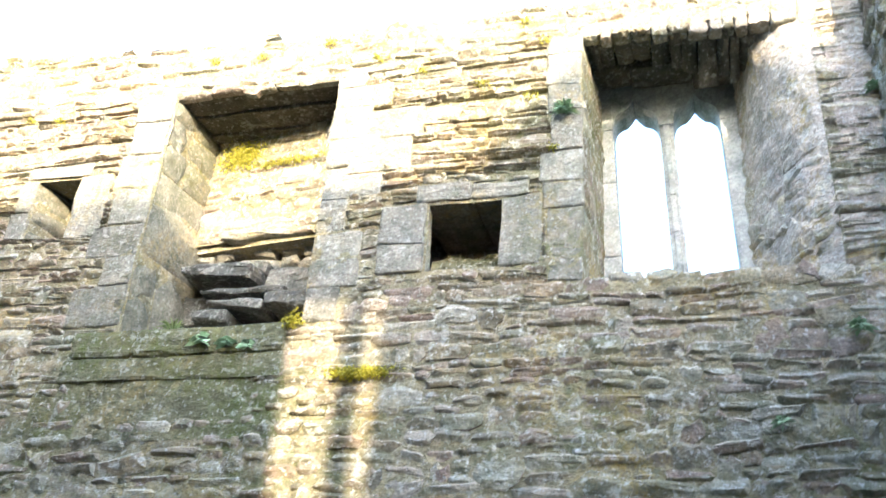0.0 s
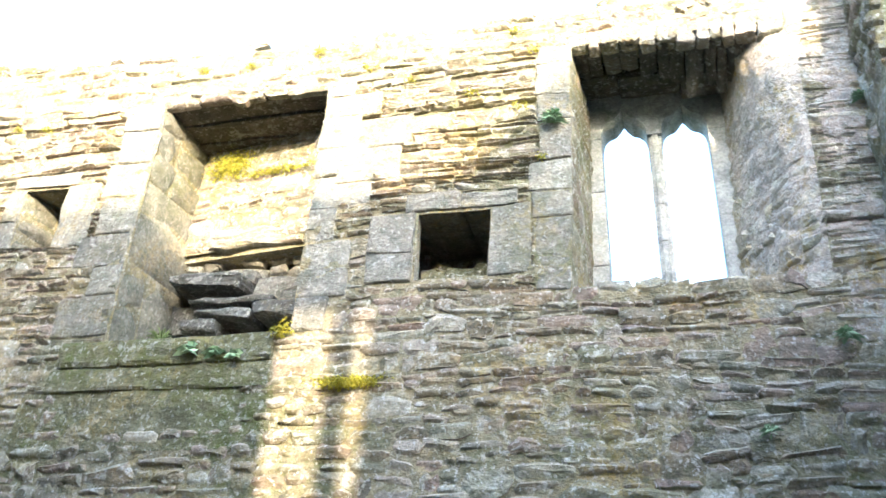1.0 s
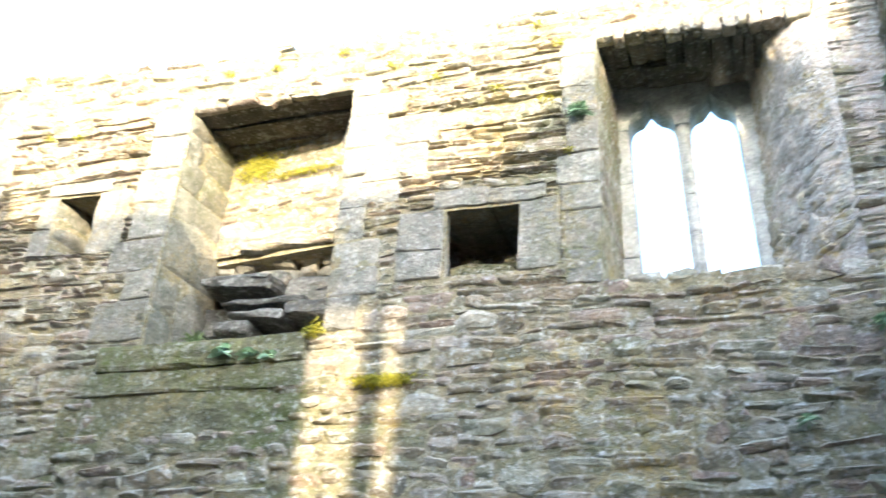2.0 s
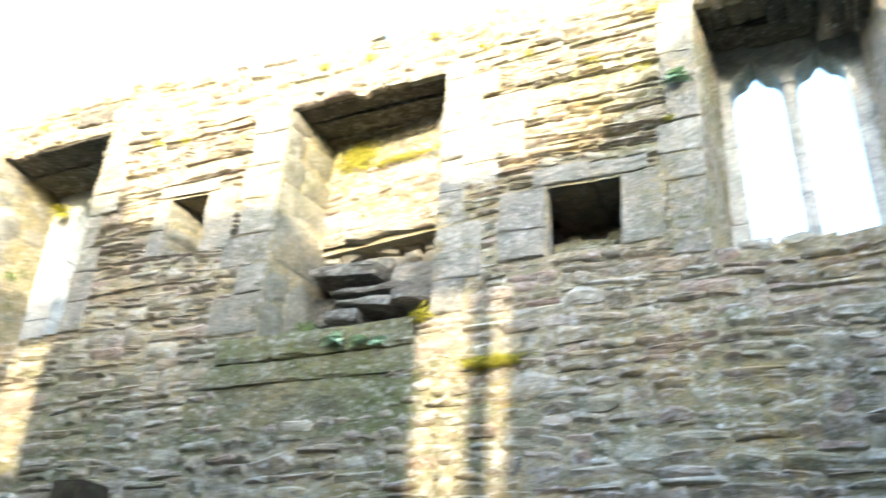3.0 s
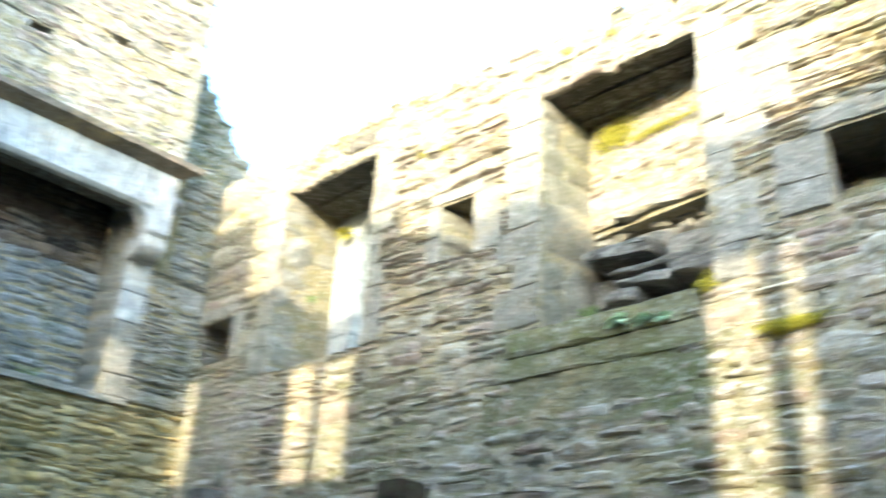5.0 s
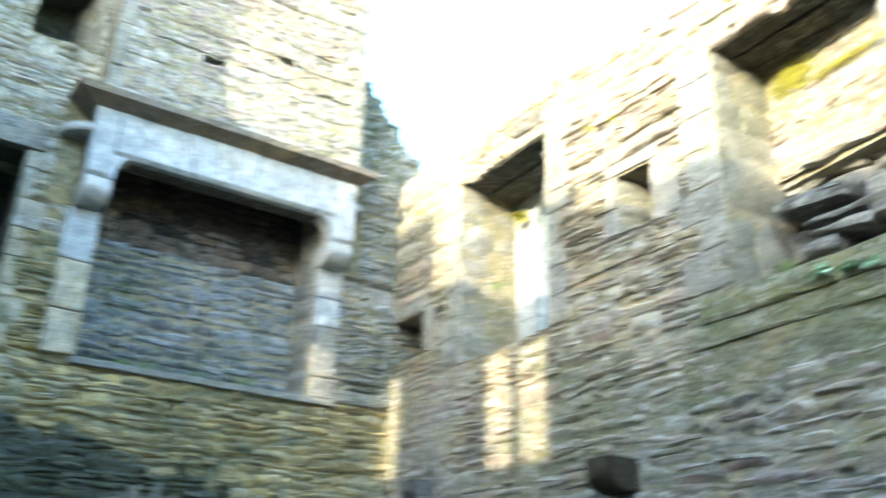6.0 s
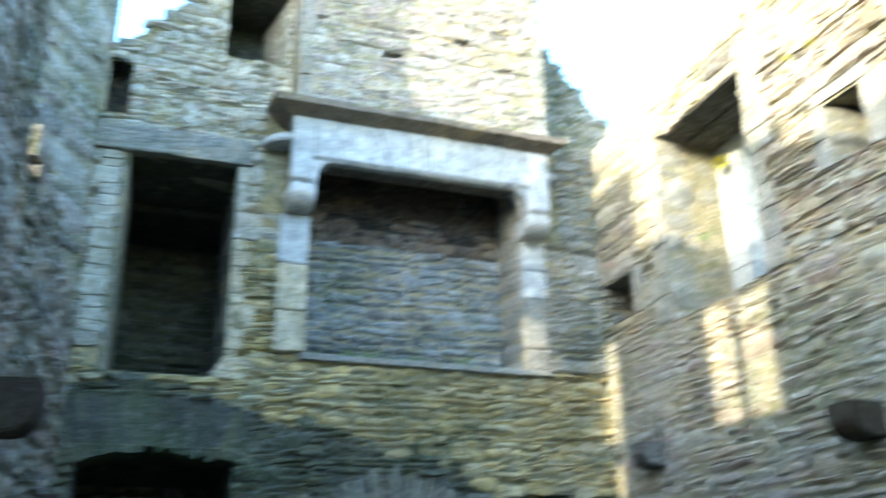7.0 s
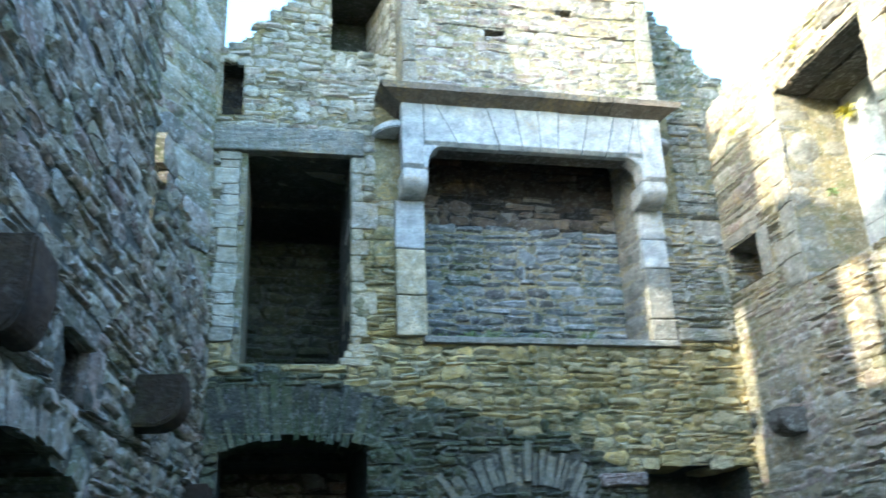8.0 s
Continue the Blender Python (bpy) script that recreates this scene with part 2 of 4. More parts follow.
def free_spans(a0, a1, taken):
    spans, x = [], a0
    for s, e in sorted(taken):
        if s > x:
            spans.append((x, min(s, a1)))
        x = max(x, e)
    if x < a1:
        spans.append((x, a1))
    return [(s, e) for s, e in spans if e - s > 0.02]


def rubble(parent, plane, a0, a1, b0, b1, mat, holes=(), top=None, row=(0.05, 0.11), length=(0.14, 0.46), depth=(0.02, 0.055),
           keep=0, near=(0, 0), seed=1, joint=0.010, wave=0.02, tall=0.14, flat=1.0, stone_name="stone", swap=None):
    """Coursed rubble on a face: uneven courses, stones of many lengths, recessed joints, gaps at the holes."""
    rng = random.Random(seed)
    marks = sorted({b0, b1, *[v for h in holes for v in (h[2], h[3]) if b0 < v < b1]})
    levels = [b0]
    for s, e in zip(marks, marks[1:]):
        k = max(1, round((e - s) / (sum(row) / 2)))
        cuts = [rng.uniform(row[0], row[1]) for _ in range(k)]
        f = (e - s) / sum(cuts)
        for c in cuts:
            levels.append(levels[-1] + c * f)
    blocked = [[] for _ in levels]
    todo = []
    for i in range(len(levels) - 1):
        lo, hi = levels[i], levels[i + 1]
        taken = list(blocked[i])
        for h in holes:
            if min(hi, h[3]) - max(lo, h[2]) > 0.35 * (hi - lo):
                taken.append((h[0], h[1]))
        for s, e in free_spans(a0, a1, taken):
            x = s
            while x < e - 0.01:
                w = min(max(length[0], rng.lognormvariate(math.log((length[0] + length[1]) / 2.3), 0.4)), length[1])
                if e - x - w < length[0]:
                    w = e - x if e - x < length[1] * 1.3 else (e - x) / 2
                up = hi
                if i + 2 < len(levels) and rng.random() < tall and not any(h[0] < x + w and h[1] > x and h[2] < levels[i + 2] and h[3] > lo for h in holes):
                    up = levels[i + 2]
                    blocked[i + 1].append((x, x + w))
                todo.append((x + w / 2, (lo + up) / 2, w - joint, up - lo - joint))
                x += w
    if top:
        todo = [s for s in todo if s[1] + s[3] / 2 < top(s[0])]
    todo.sort(key=lambda s: (s[0] - near[0]) ** 2 + (s[1] - near[1]) ** 2)
    basis = plane.basis()
    LIBD = sum(depth) / 2
    library = [(asp, soften(mesh_of("stone", *stone_local(0.08 * asp, 0.08, LIBD, rng, flat), mat))) for asp in [1.2 + 0.2 * k for k in range(30)]] if keep else []
    # Stones that pass the test take the second material and their own list.
    dry, damp = ([], []), ([], [])
    for k, (a, b, w, h) in enumerate(todo):
        swapped = swap and swap[0](a, b)
        verts, faces = damp if swapped else dry
        lift = wave * noise.noise((a * 0.8 + seed * 7, b * 1.4, 0.0))
        spin = (8 * wave * noise.noise((a * 1.3, b * 2 + seed, 4.0)) + rng.gauss(0, 2.2 * wave)) * min(1.0, 0.16 / w)
        lift += rng.gauss(0, 0.25 * wave) * min(1.0, h / 0.08)
        d = rng.uniform(*depth) * (swap[2] if swapped else 1.0)
        p = plane.at(a, b + lift)
        if k < keep and not swapped:
            asp = w / h
            me = min(library, key=lambda q: abs(q[0] - asp) + rng.uniform(0, 0.4))
            ob = new(stone_name, me[1])
            sx, sz = w / (0.08 * me[0]), h / 0.08
            p = p + plane.n * (d - LIBD)
            turn = Matrix.Rotation(spin * 0.4, 3, "Y")
            m = (basis @ turn @ Matrix.Diagonal((sx, 1.0, sz))).to_4x4()
            ob.matrix_world = Matrix.Translation(p) @ m
            ob.parent = parent
        else:
            vs, fs = stone_local(w, h, d, rng, flat)
            base = len(verts)
            c, s = math.cos(spin * 0.4), math.sin(spin * 0.4)
            verts += [p + basis @ Vector((x * c + z * s, y, -x * s + z * c)) for x, y, z in vs]
            faces += [tuple(base + q for q in f) for f in fs]
    for (verts, faces), m in ((dry, mat), (damp, swap and swap[1])):
        if verts:
            soften(piece("rubble_stonework", verts, faces, m, parent, kind="stuff").data)


def wall_body(name, plane, a0, a1, b0, b1, thick, holes, mat, top=None, step=0.35, recess=0.0, label="", parent=None):
    """A solid wall with openings right through it and a ragged top; front at -recess, back at -thick."""
    xs = sorted({a0, a1, *[v for h in holes for v in h[:2] if a0 < v < a1], *np.arange(a0 + step, a1, step).round(3).tolist()})
    xs = [x for i, x in enumerate(xs) if i == 0 or x - xs[i - 1] > 1e-4]
    zs = sorted({b0, b1, *[v for h in holes for v in h[2:4] if b0 < v < b1]})
    nz = len(zs)

    def solid(i, k):
        if not (0 <= i < len(xs) - 1 and 0 <= k < nz - 1):
            return False
        x, z = (xs[i] + xs[i + 1]) / 2, (zs[k] + zs[k + 1]) / 2
        return not any(h[0] < x < h[1] and h[2] < z < h[3] for h in holes)

    verts, index, faces = [], {}, []

    def v(i, k, back):
        key = (i, k, back)
        if key not in index:
            z = zs[k]
            if top and k > 0:
                z = min(z, top(xs[i]) - 0.04)
            index[key] = len(verts)
            verts.append(plane.at(xs[i], z, -thick if back else -recess))
        return index[key]

    for i in range(len(xs) - 1):
        for k in range(nz - 1):
            if not solid(i, k):
                continue
            f = [v(i, k, 0), v(i + 1, k, 0), v(i + 1, k + 1, 0), v(i, k + 1, 0)]
            b = [v(i, k, 1), v(i + 1, k, 1), v(i + 1, k + 1, 1), v(i, k + 1, 1)]
            faces += [tuple(f), tuple(reversed(b))]
            for (di, dk), (p, q) in {(0, -1): (0, 1), (1, 0): (1, 2), (0, 1): (2, 3), (-1, 0): (3, 0)}.items():
                if not solid(i + di, k + dk):
                    faces.append((f[q], f[p], b[p], b[q]))
    ob = piece(name, verts, faces, mat, parent)
    bm = bmesh.new()
    bm.from_mesh(ob.data)
    bmesh.ops.recalc_face_normals(bm, faces=bm.faces)
    bm.to_mesh(ob.data)
    bm.free()
    return tagged(ob, label, "" if parent else "wall", kind="" if parent else "structure")


def prism(name, outline, z0, z1, mat, parent=None, label="", kind="", z1b=None):
    """An upright block over a ground outline [(x, y)...]."""
    n = len(outline)
    tops = [z1] * n if z1b is None else z1b
    verts = [(x, y, z0) for x, y in outline] + [(x, y, t) for (x, y), t in zip(outline, tops)]
    faces = [tuple(range(n)), tuple(reversed(range(n, 2 * n)))] + [(k, k + n, (k + 1) % n + n, (k + 1) % n) for k in range(n)]
    ob = piece(name, verts, faces, mat, parent, label, kind)
    bm = bmesh.new()
    bm.from_mesh(ob.data)
    bmesh.ops.recalc_face_normals(bm, faces=bm.faces)
    bm.to_mesh(ob.data)
    bm.free()
    return ob


def block(name, plane, a0, a1, b0, b1, d0, d1, mat, parent=None, label="", rough=0.006, bevel=0.012, seed=0, cut=None, kind="", lo=None):
    """A hewn block on a face: cut into a grid, worn at its edges, its faces slightly uneven."""
    rng = random.Random(seed * 977 + round((a0 * 31 + b0 * 57 + d0 * 11) * 100))
    bm = bmesh.new()
    bmesh.ops.create_cube(bm, size=1)
    for v in bm.verts:
        a = a0 if v.co.x < 0 else a1
        d = d0 if v.co.y < 0 else d1
        b = b0 if v.co.z < 0 else b1
        if lo and v.co.z < 0:
            b = lo[0] if v.co.x < 0 else lo[1]
        v.co = (a, d, b)
    if bevel:
        bmesh.ops.bevel(bm, geom=bm.edges[:], offset=min(bevel, 0.3 * min(abs(a1 - a0), abs(b1 - b0), abs(d1 - d0))), segments=2, affect="EDGES", profile=0.6)
    if cut:
        bmesh.ops.subdivide_edges(bm, edges=[e for e in bm.edges if e.calc_length() > 0.06], cuts=cut, use_grid_fill=True)
    for v in bm.verts:
        nn = noise.noise_vector(Vector((v.co.x * 7 + rng.random() * 0.4, v.co.y * 7, v.co.z * 7)))
        v.co += nn * rough + Vector((rng.uniform(-1, 1), rng.uniform(-1, 1), rng.uniform(-1, 1))) * rough * 0.3
        v.co = plane.at(v.co.x, v.co.z, v.co.y)
    bmesh.ops.recalc_face_normals(bm, faces=bm.faces)
    me = bpy.data.meshes.new(name)
    bm.to_mesh(me)
    bm.free()
    me.materials.append(mat)
    ob = new(name, me)
    if parent:
        ob.parent = parent
    return tagged(ob, label, kind=kind)


def thing(name, label, category, at=(0, 0, 0), group="", kind=""):
    return tagged(new(name), label, category, group, kind)


def ragged(points, amp=0.06, seed=0.0, rate=3.0):
    """A wall top through (a, height) points, broken by missing stones."""
    def f(a):
        z = float(np.interp(a, [p[0] for p in points], [p[1] for p in points]))
        return z + amp * noise.noise((a * rate, seed, 0.3)) + 0.5 * amp * noise.noise((a * rate * 3.1, seed, 2.3))
    return f


# ---------------------------------------------------------------- ground
gv = [(x, y, 0.03 * noise.noise((x * 0.6, y * 0.6, 1)) if abs(x) < 40 and abs(y) < 40 else -0.2) for y in np.linspace(-20, 20, 41).tolist() for x in np.linspace(-20, 20, 41).tolist()]
gf = [(r * 41 + c, r * 41 + c + 1, (r + 1) * 41 + c + 1, (r + 1) * 41 + c) for r in range(40) for c in range(40)]
base = len(gv)
gv += [(-3000, -3000, -0.1), (3000, -3000, -0.1), (3000, 3000, -0.1), (-3000, 3000, -0.1)]
gf += [(0, 40, base + 1, base), (40, 1680, base + 2, base + 1), (1680, 1640, base + 3, base + 2), (1640, 0, base, base + 3)]
gf[-3] = (40, 41 * 41 - 1, base + 2, base + 1)
gf[-2] = (41 * 41 - 1, 1640, base + 3, base + 2)
tagged(piece("ground", gv, gf, M_GROUND), "trodden earth and rough grass on the castle floor", "ground", kind="structure")

# ---------------------------------------------------------------- the four walls
NORTH = Plane((0, 4.30, 0), (1, 0, 0), (0, -1, 0))
WEST = Plane((-7.40, 0, 0), (0, 1, 0), (1, 0, 0))
SOUTH = Plane((0, -1.0, 0), (-1, 0.088, 0), (0.088, 1, 0))
EAST = Plane((0.95, 4.30, 0), (0, -1, 0), (-1, 0, 0))

N_TOP = ragged([(-8.3, 6.05), (-7.0, 5.98), (-5.0, 5.92), (-3.5, 5.84), (-2.2, 5.76), (-0.9, 5.74), (2, 5.8)], 0.07, 1.0)
N_HOLES = [(-0.60, 0.66, 3.76, 5.42), (-1.485, -1.055, 3.87, 4.31), (-3.35, -2.16, 3.60, 5.36), (-4.27, -3.94, 4.28, 4.76),
           (-6.23, -5.05, 3.82, 5.54), (-7.34, -6.83, 4.05, 4.49)]
W_TOP = ragged([(-1.6, 6.2), (-0.45, 6.25), (-0.2, 6.45), (0.3, 6.95), (0.8, 7.6), (3.6, 7.6), (3.80, 7.22), (4.15, 6.80), (4.45, 6.50), (4.66, 6.25), (4.80, 5.7)], 0.07, 5.0, 4.0)
W_HOLES = [(-0.17, 0.79, 3.38, 5.26), (1.43, 3.46, 3.62, 6.30), (0.60, 1.16, 6.37, 7.15), (-0.24, 0.92, -0.5, 2.82), (3.25, 4.23, -0.5, 2.54), (-0.48, -0.17, 5.62, 6.15)]
# Unseen heights added east and near 3, notch near 5: they shape sunlight.
S_TOP = ragged([(-6.5, 6.6), (-2.95, 6.62), (-2.72, 6.86), (-2.05, 6.84), (-1.9, 6.58), (-1.66, 6.28), (-1.35, 5.9), (2.4, 5.9), (2.5, 6.15), (3.25, 6.15), (3.35, 5.9), (4.5, 5.9), (4.72, 5.3), (4.80, 4.90), (4.86, 4.6), (4.9, 3.5), (5.28, 3.45), (5.30, 4.25), (6.28, 4.0), (6.8, 3.85), (7.5, 3.75)], 0.05, 9.0)
S_HOLES = [(3.63, 4.00, 2.35, 2.59), (2.50, 4.20, -0.5, 1.93), (2.60, 4.08, 1.93, 2.02), (2.80, 3.90, 2.02, 2.08), (3.05, 3.65, 2.08, 2.12), (2.60, 3.63, 4.14, 5.15), (-0.97, -0.18, 3.78, 5.20)]
E_TOP = ragged([(-1, 5.95), (0.3, 5.9), (0.55, 4.2), (0.9, 2.9), (2.0, 2.6), (6, 2.5)], 0.06, 12.0)

N_BODY = [h for h in N_HOLES if h[2] not in (3.87, 4.05, 3.76)] + [(-0.60, 0.66, 3.76, 5.60)] + [(-1.78, -0.98, 3.80, 4.44), (-7.60, -6.76, 3.98, 4.62)]
wall_north = wall_body("wall_north", NORTH, -8.5, 2.2, -0.3, 6.3, 0.95, N_BODY, M_MORTAR, N_TOP, recess=0.05, label="grey rubble wall with window recesses, lichen and ragged top")
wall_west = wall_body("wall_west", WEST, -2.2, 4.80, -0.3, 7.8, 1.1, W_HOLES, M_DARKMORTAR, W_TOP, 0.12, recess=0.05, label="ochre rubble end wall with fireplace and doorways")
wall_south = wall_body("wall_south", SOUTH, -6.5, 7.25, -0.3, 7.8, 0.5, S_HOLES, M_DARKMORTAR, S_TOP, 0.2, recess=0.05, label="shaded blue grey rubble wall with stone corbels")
wall_east = wall_body("wall_east", EAST, -1.2, 5.3, -0.3, 6.2, 0.7, [], M_MORTAR, E_TOP, 0.2, recess=0.05, label="grey rubble wall closing the hall")

# ---- north wall: dressed quoins round the openings take their places out of the rubble


def quoins(plane, wall, a, side, b0, b1, seed, w=(0.16, 0.34), h=(0.17, 0.30), d=0.012, mat=None, back=-0.25, store=None):
    """Dressed jamb stones up an opening's edge at a; side -1: they lie to its lower side."""
    rng = random.Random(seed)
    b = b0
    while b < b1 - 0.03:
        hh = min(rng.uniform(*h), b1 - b)
        if b1 - b - hh < 0.08:
            hh = b1 - b
        ww = rng.uniform(*w)
        s, e = (a - ww, a) if side < 0 else (a, a + ww)
        block("quoin", plane, s + 0.002, e - 0.002, b + 0.002, b + hh - 0.002, back, d + rng.uniform(-0.010, 0.008), mat or M_DRESSED, wall, rough=0.012, bevel=0.012, seed=seed, cut=2)
        store.append((s, e, b, b + hh))
        b += hh


NQ = []
quoins(NORTH, wall_north, -0.60, -1, 3.76, 5.42, 3, (0.13, 0.24), store=NQ)
quoins(NORTH, wall_north, -1.055, 1, 3.87, 4.31, 4, (0.23, 0.25), (0.40, 0.45), back=-0.12, store=NQ)
quoins(NORTH, wall_north, -1.485, -1, 3.87, 4.31, 5, (0.15, 0.32), (0.14, 0.2), back=-0.12, store=NQ)
quoins(NORTH, wall_north, -3.35, -1, 3.64, 5.36, 6, (0.22, 0.42), store=NQ)
quoins(NORTH, wall_north, -2.16, 1, 3.60, 5.36, 7, (0.16, 0.42), store=NQ)
quoins(NORTH, wall_north, -3.94, 1, 4.28, 4.76, 8, (0.2, 0.26), (0.4, 0.5), store=NQ)
quoins(NORTH, wall_north, -4.27, -1, 4.28, 4.76, 9, (0.12, 0.2), store=NQ)
quoins(NORTH, wall_north, -6.23, -1, 3.82, 5.54, 10, (0.2, 0.36), store=NQ)
quoins(NORTH, wall_north, -5.05, 1, 3.82, 5.54, 11, (0.12, 0.3), store=NQ)
quoins(NORTH, wall_north, -6.83, 1, 4.05, 4.49, 12, (0.14, 0.2), (0.4, 0.45), back=-0.12, store=NQ)
for a0, a1, b0, b1, s in [(-1.55, -1.23, 4.31, 4.43, 1), (-1.225, -0.90, 4.31, 4.41, 6), (-4.36, -3.86, 4.76, 4.86, 2), (-7.42, -6.76, 4.49, 4.60, 3), (-2.02, -1.62, 4.56, 4.80, 4), (-2.17, -1.56, 4.80, 5.02, 5)]:
    block("lintel_stone", NORTH, a0, a1, b0 + 0.003, b1, -0.6, 0.014, M_DRESSED, wall_north, rough=0.01, seed=s, cut=3)
    NQ.append((a0, a1, b0, b1))
# mossy sill courses and the rendered patch under the blocked window
for a0, a1, s in [(-3.62, -3.20, 1), (-3.195, -2.66, 2), (-2.655, -2.24, 3)]:
    block("sill_stone", NORTH, a0, a1, 3.435, 3.60, -0.3, 0.030, M_PLASTER, wall_north, rough=0.016, bevel=0.03, seed=s, cut=2)
for a0, a1, s in [(-3.66, -2.98, 4), (-2.975, -2.24, 5)]:
    block("sill_stone", NORTH, a0, a1, 3.285, 3.43, -0.3, 0.020, M_PLASTER, wall_north, rough=0.012, bevel=0.02, seed=s, cut=2)
mortar_skin(wall_north, NORTH, -3.80, -2.20, 2.94, 3.29, M_PLASTER, amp=0.016, base=0.004, seed=8.0, step=0.02)
NQ += [(-3.62, -2.24, 3.43, 3.60), (-3.66, -2.24, 3.28, 3.43), (-3.55, -2.40, 3.05, 3.28)]
# splayed, broken flank of the two-light window


def reveal(plane_from, plane_to, z0, z1, mat, seed, parent, row=(0.1, 0.22), length=(0.18, 0.5), depth=(0.002, 0.012), flip=False, body=True, skin=None):
    """A stone-faced upright surface between two plan points; its face is to the left of the way, or right when flipped."""
    p, q = Vector((*plane_from, 0)), Vector((*plane_to, 0))
    u = (q - p).normalized()
    n = Vector((-u.y, u.x, 0)) if not flip else Vector((u.y, -u.x, 0))
    pl = Plane(p, u, n)
    ln = (q - p).length
    if body:
        wall_body("lining", pl, 0, ln, z0, z1, 0.06, [], M_MORTAR, parent=parent, recess=0.002)
    rubble(parent, pl, 0.0, ln, z0, z1, mat, row=row, length=length, depth=depth, seed=seed, wave=0.008, joint=0.013, flat=0.6)
    if skin:
        mortar_skin(parent, pl, 0.0, ln, z0, z1, skin, step=0.02, amp=0.009, base=0.004, seed=seed)
    return pl


# window recess linings
reveal((-0.60, 4.30), (-0.56, 4.93), 3.70, 5.36, M_NORTH, 21, wall_north, flip=True, row=(0.07, 0.16), length=(0.12, 0.35))
FLANK = [(0.27, 4.95), (0.36, 4.77), (0.45, 4.59), (0.54, 4.43), (0.64, 4.325), (0.80, 4.296)]


def flank_at(f, z, d):
    """A point on the worn round of the broken window flank, f from 0 at the frame to 1 at the wall face."""
    k = np.linspace(0, 1, len(FLANK))
    x, y = (float(np.interp(f, k, [p[i] for p in FLANK])) for i in (0, 1))
    e = min(f + 0.02, 1.0)
    t = Vector((float(np.interp(e, k, [p[0] for p in FLANK])) - float(np.interp(e - 0.04, k, [p[0] for p in FLANK])),
                float(np.interp(e, k, [p[1] for p in FLANK])) - float(np.interp(e - 0.04, k, [p[1] for p in FLANK])), 0)).normalized()
    x -= 0.16 * max(0.0, z - 4.5) * min(1.0, f * 2)
    return Vector((x, y, z)) + Vector((t.y, -t.x, 0)) * d


def flank(z0, z1, mat, step=0.018):
    nf, nz = 48, round((z1 - z0) / step)
    verts, faces = [], []
    for i in range(nz + 1):
        z = z0 + (z1 - z0) * i / nz
        for k in range(nf + 1):
            f = k / nf
            bed = noise.noise((f * 3.2, z * 15 + 1.3 * noise.noise((f * 2, z * 3, 5.0)), 7.0))
            d = 0.016 * bed + 0.012 * noise.noise((f * 9, z * 9, 2.0)) + 0.006 * noise.noise((f * 25, z * 30, 4.0))
            verts.append(flank_at(f, z, d * (1 - f ** 6)))
    for i in range(nz):
        for k in range(nf):
            q = i * (nf + 1) + k
            faces.append((q, q + 1, q + nf + 2, q + nf + 1))
    ob = piece("window_flank", verts, faces, mat, wall_north, "broken rubble flank grown with lichen")
    for poly in ob.data.polygons:
        poly.use_smooth = True


flank(3.72, 5.56, M_LITLICHEN)
for k, (p, q) in enumerate([(FLANK[0], FLANK[2]), (FLANK[2], FLANK[3]), (FLANK[3], FLANK[4]), (FLANK[4], FLANK[5])]):
    reveal(p, q, 3.72, 4.66, M_LITLICHEN, 22 + 100 * k, wall_north, flip=True, row=(0.05, 0.14), length=(0.07, 0.34), depth=(0.0, 0.022), body=False)
prism("splay_core", [(0.32, 4.97), (0.51, 4.62), (0.63, 4.47), (0.70, 4.40), (0.72, 5.2), (0.32, 5.2)], 3.6, 5.65, M_MORTAR, wall_north)
reveal((-3.35, 4.30), (-3.31, 4.93), 3.60, 5.36, M_REVEAL, 23, wall_north, flip=True, row=(0.16, 0.30), length=(0.22, 0.6), depth=(0.006, 0.018))
reveal((-2.16, 4.30), (-2.19, 4.93), 3.60, 5.36, M_REVEAL, 24, wall_north, row=(0.14, 0.26), length=(0.22, 0.6))
reveal((-6.23, 4.30), (-6.25, 4.93), 3.78, 5.54, M_DRESSED, 25, wall_north, flip=True, row=(0.10, 0.22), length=(0.20, 0.60), depth=(0.006, 0.018))
reveal((-5.05, 4.30), (-5.15, 4.93), 3.78, 5.54, M_DRESSED, 26, wall_north, row=(0.12, 0.24), length=(0.25, 0.66))
reveal((-4.27, 4.30), (-4.15, 4.82), 4.28, 4.76, M_REVEAL, 27, wall_north, flip=True, row=(0.14, 0.24), length=(0.2, 0.5))
# backs of the recesses
BACK_N = Plane((0, 4.43, 0), (1, -0.12, 0), (-0.12, -1, 0))
prism("recess_back", [(-3.42, 4.87), (-2.1, 4.712), (-2.1, 5.24), (-3.42, 5.24)], 4.42, 5.45, M_MORTAR, wall_north)
# Dark back, so the shade between the loose slabs is painted on.
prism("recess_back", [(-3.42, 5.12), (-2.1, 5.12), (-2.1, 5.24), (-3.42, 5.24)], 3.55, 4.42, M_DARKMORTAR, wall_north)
rubble(wall_north, BACK_N, -3.34, -2.17, 4.44, 5.36, M_NORTH, row=(0.045, 0.10), length=(0.08, 0.28), depth=(0.002, 0.018), seed=31, wave=0.035, flat=0.6, joint=0.004)
mortar_skin(wall_north, BACK_N, -3.36, -2.15, 4.46, 5.36, M_MORTAR, seed=12.0, amp=0.008, base=0.0, step=0.025)
